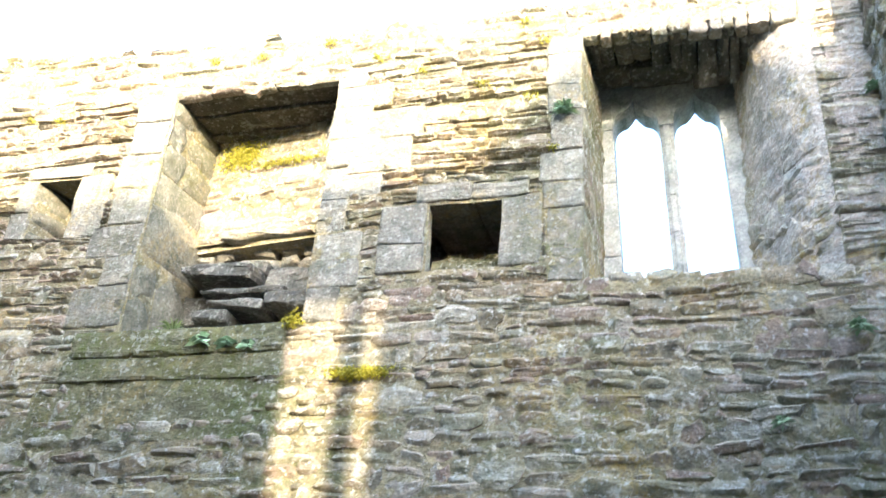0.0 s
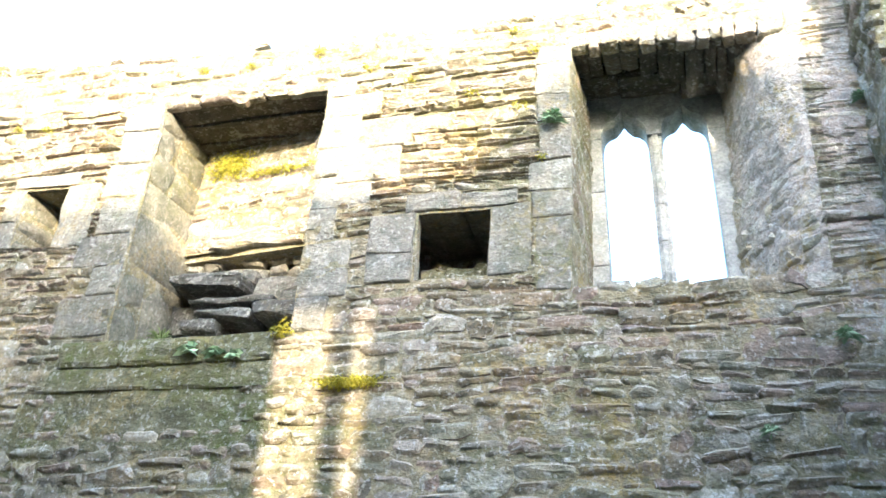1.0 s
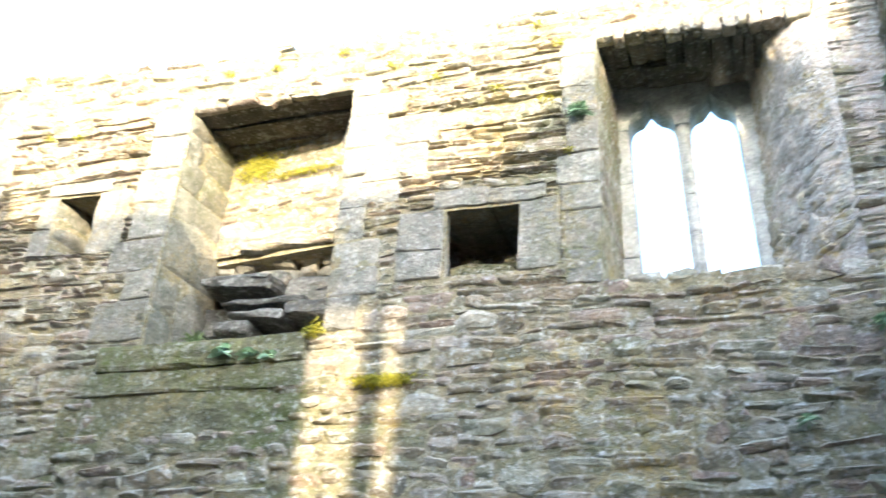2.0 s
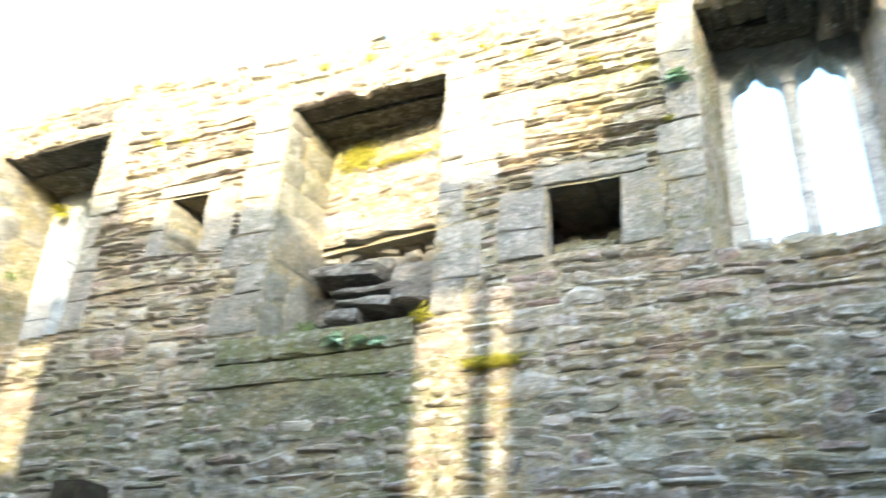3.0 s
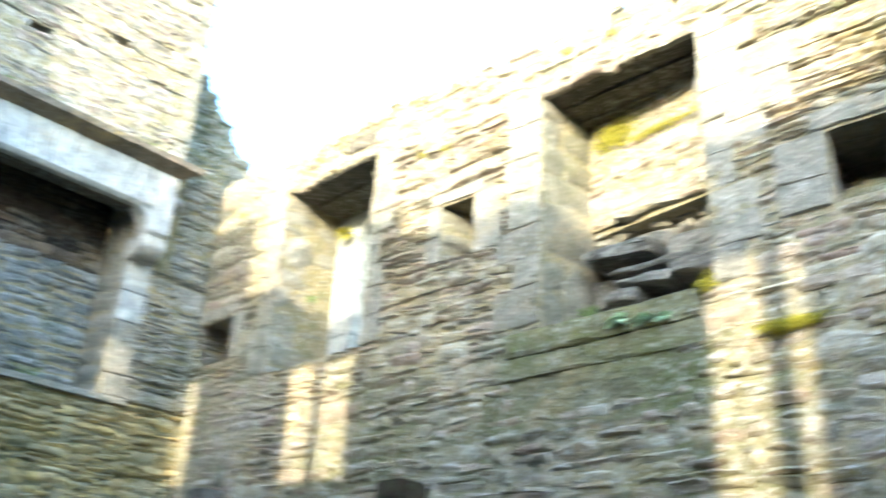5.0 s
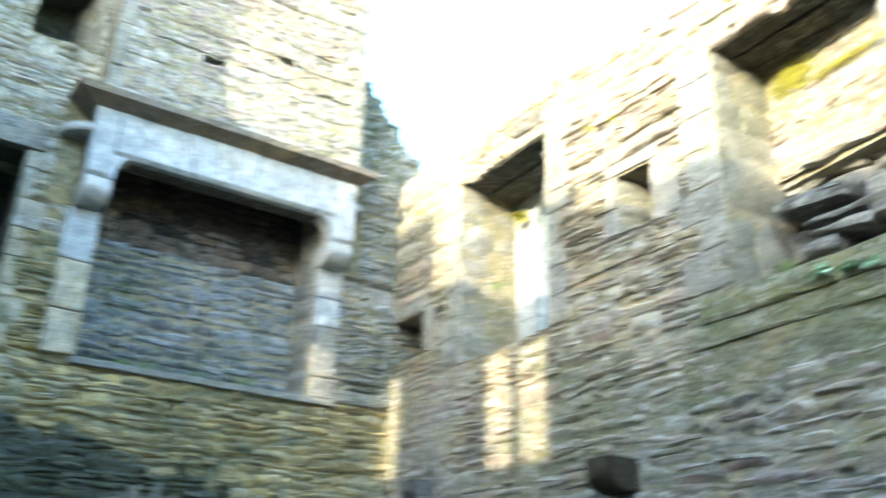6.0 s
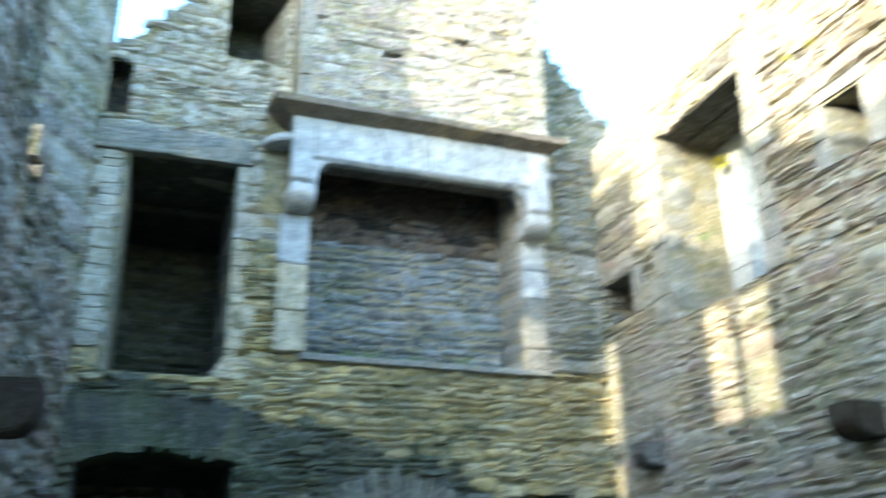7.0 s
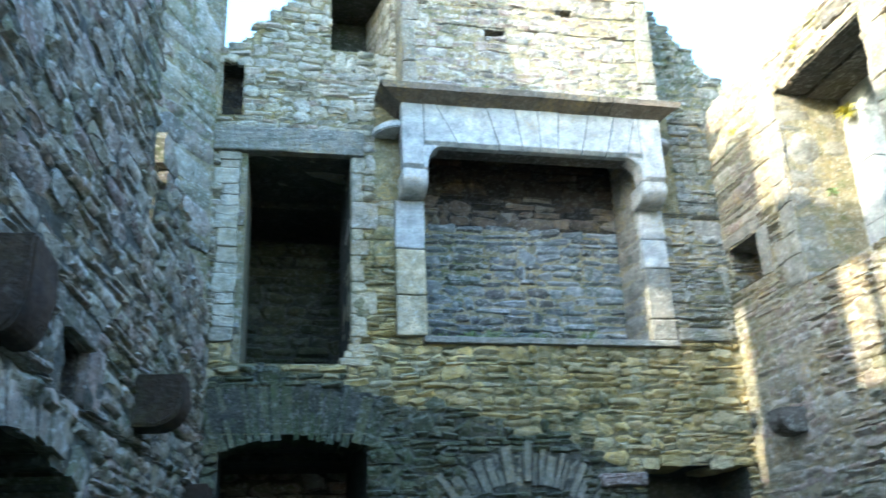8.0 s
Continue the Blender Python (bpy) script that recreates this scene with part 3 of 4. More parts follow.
for x0, x1, y, z0, z1, s in [(-1.8, -0.95, 4.93, 3.75, 4.48, 32), (-7.6, -6.7, 5.10, 3.95, 4.65, 33), (-4.3, -3.9, 4.80, 4.2, 4.8, 34)]:
    prism("recess_back", [(x0, y), (x1, y), (x1, 5.24), (x0, 5.24)], z0, z1, M_MORTAR, wall_north)
    rubble(wall_north, Plane((0, y, 0), (1, 0, 0), (0, -1, 0)), x0 + 0.03, x1 - 0.03, z0, z1, M_NORTH, row=(0.06, 0.13), seed=s, depth=(0.005, 0.03))

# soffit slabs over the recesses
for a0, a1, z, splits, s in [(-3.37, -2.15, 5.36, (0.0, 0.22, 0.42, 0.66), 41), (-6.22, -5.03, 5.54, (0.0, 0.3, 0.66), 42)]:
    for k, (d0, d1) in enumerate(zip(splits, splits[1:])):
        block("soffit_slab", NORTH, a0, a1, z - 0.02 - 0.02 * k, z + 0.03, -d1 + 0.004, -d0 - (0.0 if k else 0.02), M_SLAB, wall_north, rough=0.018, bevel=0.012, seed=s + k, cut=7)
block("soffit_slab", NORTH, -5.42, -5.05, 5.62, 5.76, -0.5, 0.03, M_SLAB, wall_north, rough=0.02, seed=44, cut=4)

# voussoirs set on edge over the two-light window
rng = random.Random(8)
x = -0.66
while x < 0.50:
    w = rng.uniform(0.055, 0.125)
    lean = 0.05 * (x + 0.1) + rng.uniform(-0.012, 0.012)
    front = 5.40 - 0.07 * (x + 0.2) + rng.uniform(-0.03, 0.03)
    back = float(np.interp(x, [-0.6, -0.22, -0.09, 0.07, 0.3], [5.49, 5.46, 5.36, 5.27, 5.28])) + rng.uniform(-0.03, 0.025)
    head = 5.66 + rng.uniform(-0.05, 0.03)
    d0, d1 = -0.36 - rng.uniform(0, 0.06), rng.uniform(-0.05, -0.02)
    drop = rng.uniform(-0.02, 0.02)
    verts, cells = [], 5
    for r in range(cells):
        f = r / (cells - 1)
        dd, low = d1 + (d0 - d1) * f, front + (back - front) * f ** 1.2 + rng.uniform(-0.008, 0.008)
        sx = rng.uniform(-0.006, 0.006)
        for px, pz in ((x + sx, low + drop), (x + w / 2 + sx, low - 0.012), (x + w - 0.008 + sx, low - drop), (x + w - 0.006 + lean, head), (x + 0.004 + lean, head + 0.01)):
            verts.append(NORTH.at(px, pz, dd + rng.uniform(-0.006, 0.006)))
    faces = [(r * 5 + q, r * 5 + (q + 1) % 5, r * 5 + 5 + (q + 1) % 5, r * 5 + 5 + q) for r in range(cells - 1) for q in range(5)]
    faces += [(4, 3, 2, 1, 0), tuple(range(cells * 5 - 5, cells * 5))]
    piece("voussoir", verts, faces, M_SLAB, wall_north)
    x += w
x = -0.70
while x < 0.66:
    w = rng.uniform(0.06, 0.17)
    low = 5.405 - 0.085 * (x + 0.6) + rng.uniform(-0.03, 0.03)
    block("edge_stone", NORTH, x, x + w - 0.006, low, 5.50, -0.10, rng.uniform(0.0, 0.02), M_NORTH, wall_north, rough=0.016, bevel=0.02, seed=round(x * 100), cut=2)
    x += w
NQ.append((-0.70, 0.66, 5.30, 5.47))
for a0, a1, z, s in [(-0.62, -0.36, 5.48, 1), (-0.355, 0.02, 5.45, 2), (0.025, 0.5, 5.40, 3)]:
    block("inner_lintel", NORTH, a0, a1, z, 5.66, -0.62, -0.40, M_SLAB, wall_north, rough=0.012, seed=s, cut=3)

# ---- tracery windows
def ogee(s):
    """Height of an ogee head over its springing, s from -1 to 1 across the light."""
    t = 1 - abs(s)
    return 0.62 * math.sqrt(max(0.0, 1 - (1 - min(1, t / 0.62)) ** 2)) * 0.7 + 0.45 * max(0.0, t - 0.55) ** 1.3 * 2.0


def two_light(name, lights, x0, x1, z0, spring, ztop, y0, y1, label, lean=0.0):
    win = thing(name, label, "window", kind="structure")
    pl = Plane((0, y0, 0), (1, 0, 0), (0, -1, 0)).leaning(lean, 4.65)
    th = y1 - y0
    edges = [x0, *[v for l in lights for v in l], x1]
    names = ["jamb", "mullion", "jamb"]
    for k, nm in enumerate(names):
        a0, a1 = edges[2 * k], edges[2 * k + 1]
        cuts = [z0, z0 + (spring - z0) * (0.36 + 0.1 * k), z0 + (spring - z0) * (0.72 - 0.08 * k), spring]
        for c0, c1 in zip(cuts, cuts[1:]):
            if nm == "mullion":
                m = (a0 + a1) / 2
                block(nm, pl, a0 + 0.002, a1 - 0.002, c0 - 0.004, c1 + (0.03 if c1 == spring else 0.0), -th, -0.03, M_TRACERY, win, rough=0.002, bevel=0.012)
                block("mullion_fillet", pl, m - 0.02, m + 0.02, c0 + 0.002, c1 - 0.002, -0.05, -0.004, M_TRACERY, win, rough=0.002, bevel=0.008)
            else:
                block(nm, pl, a0, a1, c0 + 0.002, c1 - 0.002, -th, 0.0, M_TRACERY, win, rough=0.003, bevel=0.01)
    for a0, a1 in lights:
        verts, faces = [], []
        n = 24
        for k in range(n + 1):
            s = -1 + 2 * k / n
            xx = (a0 + a1) / 2 + s * (a1 - a0) / 2
            zz = spring + ogee(s) * (a1 - a0) / 2 * 1.75
            ch = 0.03
            verts += [pl.at(xx, zz + ch, 0.0), pl.at(xx, ztop, 0.0), pl.at(xx, zz, -0.035), pl.at(xx, zz, -th), pl.at(xx, ztop, -th)]
        for k in range(n):
            b, c = 5 * k, 5 * k + 5
            faces += [(b, c, c + 1, b + 1), (b + 2, c + 2, c, b), (b + 3, c + 3, c + 2, b + 2), (b + 4, c + 4, c + 3, b + 3), (b + 1, c + 1, c + 4, b + 4)]
        piece("ogee_head", verts, faces, M_TRACERY, win)
    for a0, a1 in [(x0, lights[0][0]), (lights[0][1], lights[1][0]), (lights[1][1], x1)]:
        block("spandrel", pl, a0, a1, spring, ztop, -th, -0.001, M_TRACERY, win, rough=0.002, bevel=0.004)
    block("window_sill", pl, x0, x1, z0 - 0.12, z0, -th - 0.05, 0.02, M_TRACERY, win, rough=0.004)
    return win


two_light("window_1", [(-0.475, -0.188), (-0.094, 0.187)], -0.60, 0.30, 3.70, 5.16, 5.60, 4.93, 5.10, "two-light window with ogee heads and blue grey limestone mullion", 0.034)
two_light("window_2", [(-5.955, -5.69), (-5.60, -5.32)], -6.26, -5.12, 3.78, 5.26, 5.60, 4.93, 5.10, "two-light limestone window open to the sky and trees")

mortar_skin(wall_north, NORTH, 0.72, 1.04, 3.4, 5.6, M_LITLICHEN, [], N_TOP, seed=6.0, base=0.004, amp=0.012, step=0.02)
mortar_skin(wall_north, NORTH, -7.6, 1.05, 1.5, 6.1, M_MORTAR, N_HOLES, N_TOP, seed=1.0, base=-0.003, amp=0.013)
rubble(wall_north, NORTH, -7.6, -6.30, 0.9, 6.3, M_NORTH, N_HOLES + NQ, N_TOP, seed=52, row=(0.04, 0.10), length=(0.10, 0.36), depth=(0.001, 0.010), wave=0.04, joint=0.003, flat=0.45)
rubble(wall_north, NORTH, -6.30, 1.1, 0.9, 6.3, M_NORTH, N_HOLES + NQ, N_TOP, keep=300, near=(-1.1, 3.4), seed=51, row=(0.035, 0.088), length=(0.07, 0.31), depth=(0.001, 0.020), wave=0.065, joint=0.004, flat=0.9,
       swap=(lambda a, b: a > 0.49 and b > 3.45 + 0.4 * noise.noise((a * 5, b * 5, 2.0)), M_LITLICHEN, 0.6))

# ---------------------------------------------------------------- west wall: doorway, fireplace, arches
WQ = []
quoins(WEST, wall_west, -0.17, -1, 3.55, 5.26, 61, (0.14, 0.22), (0.06, 0.17), 0.014, M_CREAM, -0.9, WQ)
# Quoins below 4.58 carry the painted patch of soft sun.
quoins(WEST, wall_west, 0.79, 1, 3.42, 4.58, 62, (0.05, 0.22), (0.06, 0.20), 0.012, M_SUNOCHRE, -0.7, WQ)
quoins(WEST, wall_west, 0.79, 1, 4.58, 5.26, 68, (0.08, 0.24), (0.09, 0.30), 0.012, M_WESTUP, -0.7, WQ)
for a0, a1, b0, b1, k in [(0.69, 0.95, 3.36, 3.42, 1), (0.73, 0.90, 3.42, 3.48, 2), (0.76, 0.98, 3.48, 3.55, 3)]:
    block("quoin", WEST, a0, a1, b0, b1, -0.4, 0.02, M_SUNOCHRE, wall_west, rough=0.014, bevel=0.015, seed=k, cut=2)
block("door_lintel", WEST, -0.42, 0.90, 5.263, 5.50, -0.7, 0.05, M_DRESSED, wall_west, "long grey lintel slab", rough=0.012, bevel=0.015, cut=8)
WQ.append((-0.42, 0.90, 5.26, 5.50))
# Dark mortar and stone put the doorway's inner shade into their colour.
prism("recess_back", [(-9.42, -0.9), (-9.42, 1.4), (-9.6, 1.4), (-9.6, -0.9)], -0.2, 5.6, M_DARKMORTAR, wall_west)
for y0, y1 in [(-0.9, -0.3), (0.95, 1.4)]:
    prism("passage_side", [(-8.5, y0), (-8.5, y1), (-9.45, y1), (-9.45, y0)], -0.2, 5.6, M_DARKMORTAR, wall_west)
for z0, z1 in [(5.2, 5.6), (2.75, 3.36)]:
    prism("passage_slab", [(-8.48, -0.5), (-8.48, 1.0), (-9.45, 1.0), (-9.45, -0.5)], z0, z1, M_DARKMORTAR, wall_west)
rubble(wall_west, Plane((-9.42, 0, 0), (0, 1, 0), (1, 0, 0)), -0.5, 1.0, 3.1, 5.3, M_DARKMOSS, seed=63, row=(0.07, 0.14))
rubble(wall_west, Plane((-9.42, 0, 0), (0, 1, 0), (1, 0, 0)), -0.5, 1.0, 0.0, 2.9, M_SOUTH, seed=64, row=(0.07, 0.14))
prism("recess_back", [(-7.82, 1.3), (-7.82, 3.6), (-8.5, 3.6), (-8.5, 1.3)], 3.4, 4.8, M_MORTAR, wall_west)
# Sooty upper back, its blackness also holding the hood's shade.
prism("recess_back", [(-7.82, 1.3), (-7.82, 3.6), (-8.5, 3.6), (-8.5, 1.3)], 4.8, 6.5, M_SOOTSHADE, wall_west)
HEARTH = Plane((-7.82, 0, 0), (0, 1, 0), (1, 0, 0))
rubble(wall_west, HEARTH, 1.44, 3.44, 3.5, 4.82, M_HEARTH, seed=65, row=(0.05, 0.11), length=(0.10, 0.34), depth=(0.008, 0.026), joint=0.008, wave=0.05, tall=0.05)
rubble(wall_west, HEARTH, 1.44, 3.44, 4.82, 6.3, M_SOOTSHADE, seed=70, row=(0.05, 0.11), length=(0.10, 0.34), depth=(0.008, 0.026), joint=0.006, wave=0.04,
       swap=(lambda a, b: b < 5.06 + 0.3 * noise.noise((a * 2.2, b * 2.2, 7.0)), M_SCORCH, 1.0))
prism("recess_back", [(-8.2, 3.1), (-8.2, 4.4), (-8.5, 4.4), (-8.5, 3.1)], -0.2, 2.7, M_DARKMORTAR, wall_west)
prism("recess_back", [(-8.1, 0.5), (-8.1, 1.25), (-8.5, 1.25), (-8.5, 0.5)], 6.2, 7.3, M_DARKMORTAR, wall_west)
reveal((-7.42, 3.46), (-7.83, 3.41), 3.62, 5.6, M_DRESSED, 66, wall_west, flip=False, row=(0.12, 0.24), length=(0.2, 0.5))
reveal((-7.42, 1.16), (-8.08, 1.01), 6.37, 7.15, M_WESTUP, 69, wall_west, row=(0.08, 0.16), length=(0.1, 0.3))
# Near-black back paints the shade deep in the narrow slot.
prism("recess_back", [(-7.66, -0.56), (-7.66, -0.10), (-7.9, -0.10), (-7.9, -0.56)], 5.55, 6.2, M_SOOTSHADE, wall_west)
reveal((-7.42, -0.17), (-8.42, -0.13), 3.38, 5.26, M_SOUTH, 67, wall_west, flip=False, row=(0.10, 0.2), length=(0.2, 0.5))

fire = thing("fireplace", "stone fireplace with pale joggled lintel and brown shelf", "fireplace")
# joggled lintel blocks
ys = [1.20, 1.40, 1.72, 2.09, 2.30, 2.47, 2.63, 2.86, 3.10, 3.30, 3.445, 3.66]
rng = random.Random(71)
mid = 2.50
for k, (y0, y1) in enumerate(zip(ys, ys[1:])):
    verts, faces = [], []
    lean0, lean1 = [max(-0.22, min(0.11, (v - mid) * 0.27)) for v in (y0, y1)]
    lean0, lean1 = lean0 if 1 < k < len(ys) - 2 else 0.0, lean1 if 0 < k < len(ys) - 3 else 0.0
    zb = 5.29 if 0 < k < len(ys) - 2 else 5.06
    zt = 5.70
    f0, f1 = -7.21, -7.10 + rng.uniform(-0.004, 0.004)
    c = 0.035
    g = 0.003
    prof = [(f0, zb), (f1 - c, zb), (f1, zb + c), (f1, zt), (f0, zt)]
    for sgn, yy, ln in ((0, y0 + g, lean0), (1, y1 - g, lean1)):
        for xx, zz in prof:
            verts.append((xx, yy + ln * max(0.0, zz - 5.29) / 0.41, zz))
    faces = [(0, 1, 2, 3, 4), (9, 8, 7, 6, 5)] + [(q, (q + 1) % 5, (q + 1) % 5 + 5, q + 5) for q in range(5)]
    ob = piece("lintel_block", verts, faces, M_PALE, fire)
    bm = bmesh.new()
    bm.from_mesh(ob.data)
    bmesh.ops.recalc_face_normals(bm, faces=bm.faces)
    bmesh.ops.bevel(bm, geom=bm.edges[:], offset=0.004, segments=1, affect="EDGES")
    bm.to_mesh(ob.data)
    bm.free()


def rounded_corbel(name, plane, a0, a1, ztop, zlow, d0, d1, mat, parent=None, label="", seed=0):
    """A corbel stone: flat top and face, its underside swept back in a quarter round."""
    verts, faces = [], []
    w0 = max(0.0, d0)
    prof = [(d0, ztop), (d1, ztop), (d1, ztop - (ztop - zlow) * 0.42)]
    for k in range(1, 9):
        t = k / 8 * math.pi / 2
        prof.append((w0 + (d1 - w0) * (0.42 + 0.58 * math.cos(t)), ztop - (ztop - zlow) * (0.42 + 0.58 * math.sin(t))))
    prof.append((d0, zlow))
    n = len(prof)
    cols = 5
    for c in range(cols):
        a = a0 + (a1 - a0) * c / (cols - 1)
        for i, (d, z) in enumerate(prof):
            w = 0.008 * noise.noise((a * 9 + seed, d * 9, z * 9))
            verts.append(plane.at(a + w, z + w, d + w))
    for c in range(cols - 1):
        for i in range(n):
            q = (i + 1) % n
            faces.append((c * n + i, c * n + q, (c + 1) * n + q, (c + 1) * n + i))
    faces += [tuple(range(n)), tuple(reversed(range((cols - 1) * n, cols * n)))]
    ob = piece(name, verts, faces, mat, parent, label)
    bm = bmesh.new()
    bm.from_mesh(ob.data)
    bmesh.ops.recalc_face_normals(bm, faces=bm.faces)
    bmesh.ops.bevel(bm, geom=[e for e in bm.edges if len(e.link_faces) == 2 and e.calc_face_angle() > 0.9], offset=0.012, segments=2, affect="EDGES")
    bm.to_mesh(ob.data)
    bm.free()
    return ob


for a0, a1 in [(1.205, 1.43), (3.42, 3.655)]:
    rounded_corbel("bracket", WEST, a0, a1, 5.06, 4.86, 0.0, 0.29, M_PALE, fire, "pale rounded bracket")
for y0, s, r in [(1.205, -1, 0.23), (3.655, 1, 0.19)]:
    arc = [(-7.42, y0)] + [(-7.42 + 0.27 * math.sin(t), y0 + s * r * math.cos(t)) for t in np.linspace(0, math.pi / 2, 10).tolist()]
    ob = prism("side_corbel", arc, 5.475, 5.545, M_PALE, fire, "half-round shelf stub")
    bm = bmesh.new()
    bm.from_mesh(ob.data)
    bmesh.ops.bevel(bm, geom=[e for e in bm.edges if e.calc_face_angle(0) > 0.9], offset=0.012, segments=2, affect="EDGES")
    bm.to_mesh(ob.data)
    bm.free()
block("lintel_core", WEST, 1.22, 3.64, 5.30, 5.68, 0.0, 0.185, M_SLAB, fire, "sooty back of the lintel")
# knees between lintel and jambs
for y0, s in [(1.20, 1), (3.66, -1)]:
    prof = [(0.195, 5.287), (0.35, 5.287), (0.31, 5.265), (0.265, 5.225), (0.24, 5.17), (0.228, 5.06), (0.195, 5.06)]
    n = len(prof)
    verts = [(x, y0 + s * a, z) for x in (-7.30, -7.108) for a, z in prof]
    faces = [tuple(range(n)), tuple(reversed(range(n, 2 * n)))] + [(q, q + n, (q + 1) % n + n, (q + 1) % n) for q in range(n)]
    ob = piece("knee", verts, faces, M_PALE, fire)
    bm = bmesh.new()
    bm.from_mesh(ob.data)
    bmesh.ops.recalc_face_normals(bm, faces=bm.faces)
    bmesh.ops.bevel(bm, geom=bm.edges[:], offset=0.006, segments=2, affect="EDGES")
    bm.to_mesh(ob.data)
    bm.free()
# shelf: slabs with a sloping underside
for y0, y1 in [(1.0, 1.95), (1.955, 3.0), (3.01, 3.14), (3.15, 3.82)]:
    prof = [(-7.40, 5.69), (-7.10, 5.69), (-6.94, 5.745), (-6.93, 5.80), (-7.40, 5.86)]
    n = 5
    cols = 6
    verts = []
    for c in range(cols):
        yy = y0 + (y1 - y0) * c / (cols - 1)
        for q, (xx, zz) in enumerate(prof):
            cut_in = (0.19, 0.19, 0.02, 0.0, 0.0)[q]
            yq = max(yy, 1.0 + cut_in) if c == 0 else min(yy, 3.82 - 0.85 * cut_in) if c == cols - 1 else yy
            verts.append((xx + 0.012 * noise.noise((yy * 5, zz * 9, 1)), yq, zz + 0.008 * noise.noise((yy * 4, xx * 9, 5))))
    faces = [(c * n + q, c * n + (q + 1) % n, (c + 1) * n + (q + 1) % n, (c + 1) * n + q) for c in range(cols - 1) for q in range(n)]
    faces += [tuple(range(n)), tuple(reversed(range((cols - 1) * n, cols * n)))]
    ob = piece("shelf_slab", verts, faces, M_SHELF, fire)
    bm = bmesh.new()
    bm.from_mesh(ob.data)
    bmesh.ops.recalc_face_normals(bm, faces=bm.faces)
    bm.to_mesh(ob.data)
    bm.free()
# jambs
# The left jamb's lower stones share the sun-tinted ochre.
for a0, a1, cuts in [(1.17, 1.43, [3.62, 3.98, 4.40, 4.86]), (3.46, 3.70, [3.62, 3.82, 4.30, 4.58, 4.88])]:
    for c0, c1 in zip(cuts, cuts[1:]):
        block("jamb_stone", WEST, a0, a1, c0 + 0.003, c1 - 0.003, -0.3, 0.045, (M_SUNOCHRE if a0 < 2 else M_DRESSED) if c0 < 4.3 else M_PALE, fire, rough=0.005, bevel=0.02, cut=3)
        WQ.append((a0, a1, c0, c1))
block("hearth_sill", WEST, 1.40, 3.72, 3.565, 3.62, -0.6, 0.05, M_DRESSED, fire, rough=0.006, bevel=0.01, cut=12)
block("base_stone", WEST, 3.71, 4.22, 3.62, 3.74, -0.2, 0.04, M_DRESSED, fire, rough=0.012, bevel=0.02, cut=4)
WQ += [(1.17, 3.72, 3.56, 3.62), (1.0, 3.9, 4.86, 5.92), (3.71, 4.22, 3.62, 3.74)]

# chimney breast over the shelf
PUTLOG = [(1.98, 2.17, 6.40, 6.49), (2.68, 2.86, 6.70, 6.77)]
chimney = wall_body("chimney_breast", Plane((-7.02, 0, 0), (0, 1, 0), (1, 0, 0)), 1.21, 3.63, 5.79, 8.6, 0.5, PUTLOG, M_MORTAR, ragged([(1, 8.5), (4, 8.4)], 0.1, 3.0), label="pale rubble chimney breast rising above the fireplace", recess=0.05)
CHQ = []
quoins(Plane((-7.02, 0, 0), (0, 1, 0), (1, 0, 0)), chimney, 1.21, 1, 5.80, 8.5, 74, (0.10, 0.16), (0.16, 0.28), 0.02, M_DRESSED, -0.22, CHQ)
quoins(Plane((-7.02, 0, 0), (0, 1, 0), (1, 0, 0)), chimney, 3.63, -1, 5.80, 8.5, 75, (0.10, 0.2), (0.16, 0.28), 0.02, M_DRESSED, -0.22, CHQ)
mortar_skin(chimney, Plane((-7.02, 0, 0), (0, 1, 0), (1, 0, 0)), 1.22, 3.62, 5.79, 8.3, M_MORTAR, PUTLOG, seed=5.0)
rubble(chimney, Plane((-7.02, 0, 0), (0, 1, 0), (1, 0, 0)), 1.22, 3.62, 5.79, 8.3, M_CHIMNEY, CHQ + PUTLOG, seed=76, row=(0.045, 0.10), length=(0.07, 0.24), depth=(0.001, 0.017), keep=300, near=(2.4, 6.0), wave=0.055, joint=0.004, flat=0.8)

# relieving arches low in the wall
def arch_ring(plane, wall, centre, half, spring, rise, h, n, mat, seed, d=0.05, jag=0.03):
    rng = random.Random(seed)
    r = (half * half + rise * rise) / (2 * rise)
    cz = spring + rise - r
    ang = math.asin(min(1, half / r))
    cuts = [0.0]
    for _ in range(n):
        cuts.append(cuts[-1] + rng.uniform(0.6, 1.5))
    for k in range(n):
        t0, t1 = (-ang + 2 * ang * c / cuts[-1] for c in cuts[k:k + 2])
        g = 0.006 / r
        hh = h * rng.uniform(0.8, 1.2)
        ri = r + rng.uniform(-jag, 0.01)
        dd = d + rng.uniform(-0.025, 0.02)
        verts = []
        for dep in (-0.4, dd):
            for t, rr in ((t0 + g, ri), (t1 - g, ri), (t1 - g * 2, ri + hh), (t0 + g * 2, ri + hh)):
                verts.append(plane.at(centre + rr * math.sin(t), cz + rr * math.cos(t), dep + rng.uniform(-0.008, 0.008)))
        piece("voussoir", verts, [(0, 1, 2, 3), (7, 6, 5, 4), (0, 4, 5, 1), (1, 5, 6, 2), (2, 6, 7, 3), (3, 7, 4, 0)], mat, wall)


arch_ring(WEST, wall_west, 0.34, 0.70, 2.66, 0.14, 0.43, 21, M_DARKMOSS, 81, d=0.012, jag=0.05)
WQ.append((-0.36, 1.02, 2.72, 3.20))
arch_ring(WEST, wall_west, 2.20, 0.64, 2.14, 0.28, 0.27, 23, M_REVEAL, 82, d=0.012)
WQ.append((1.72, 2.70, 2.34, 2.66))
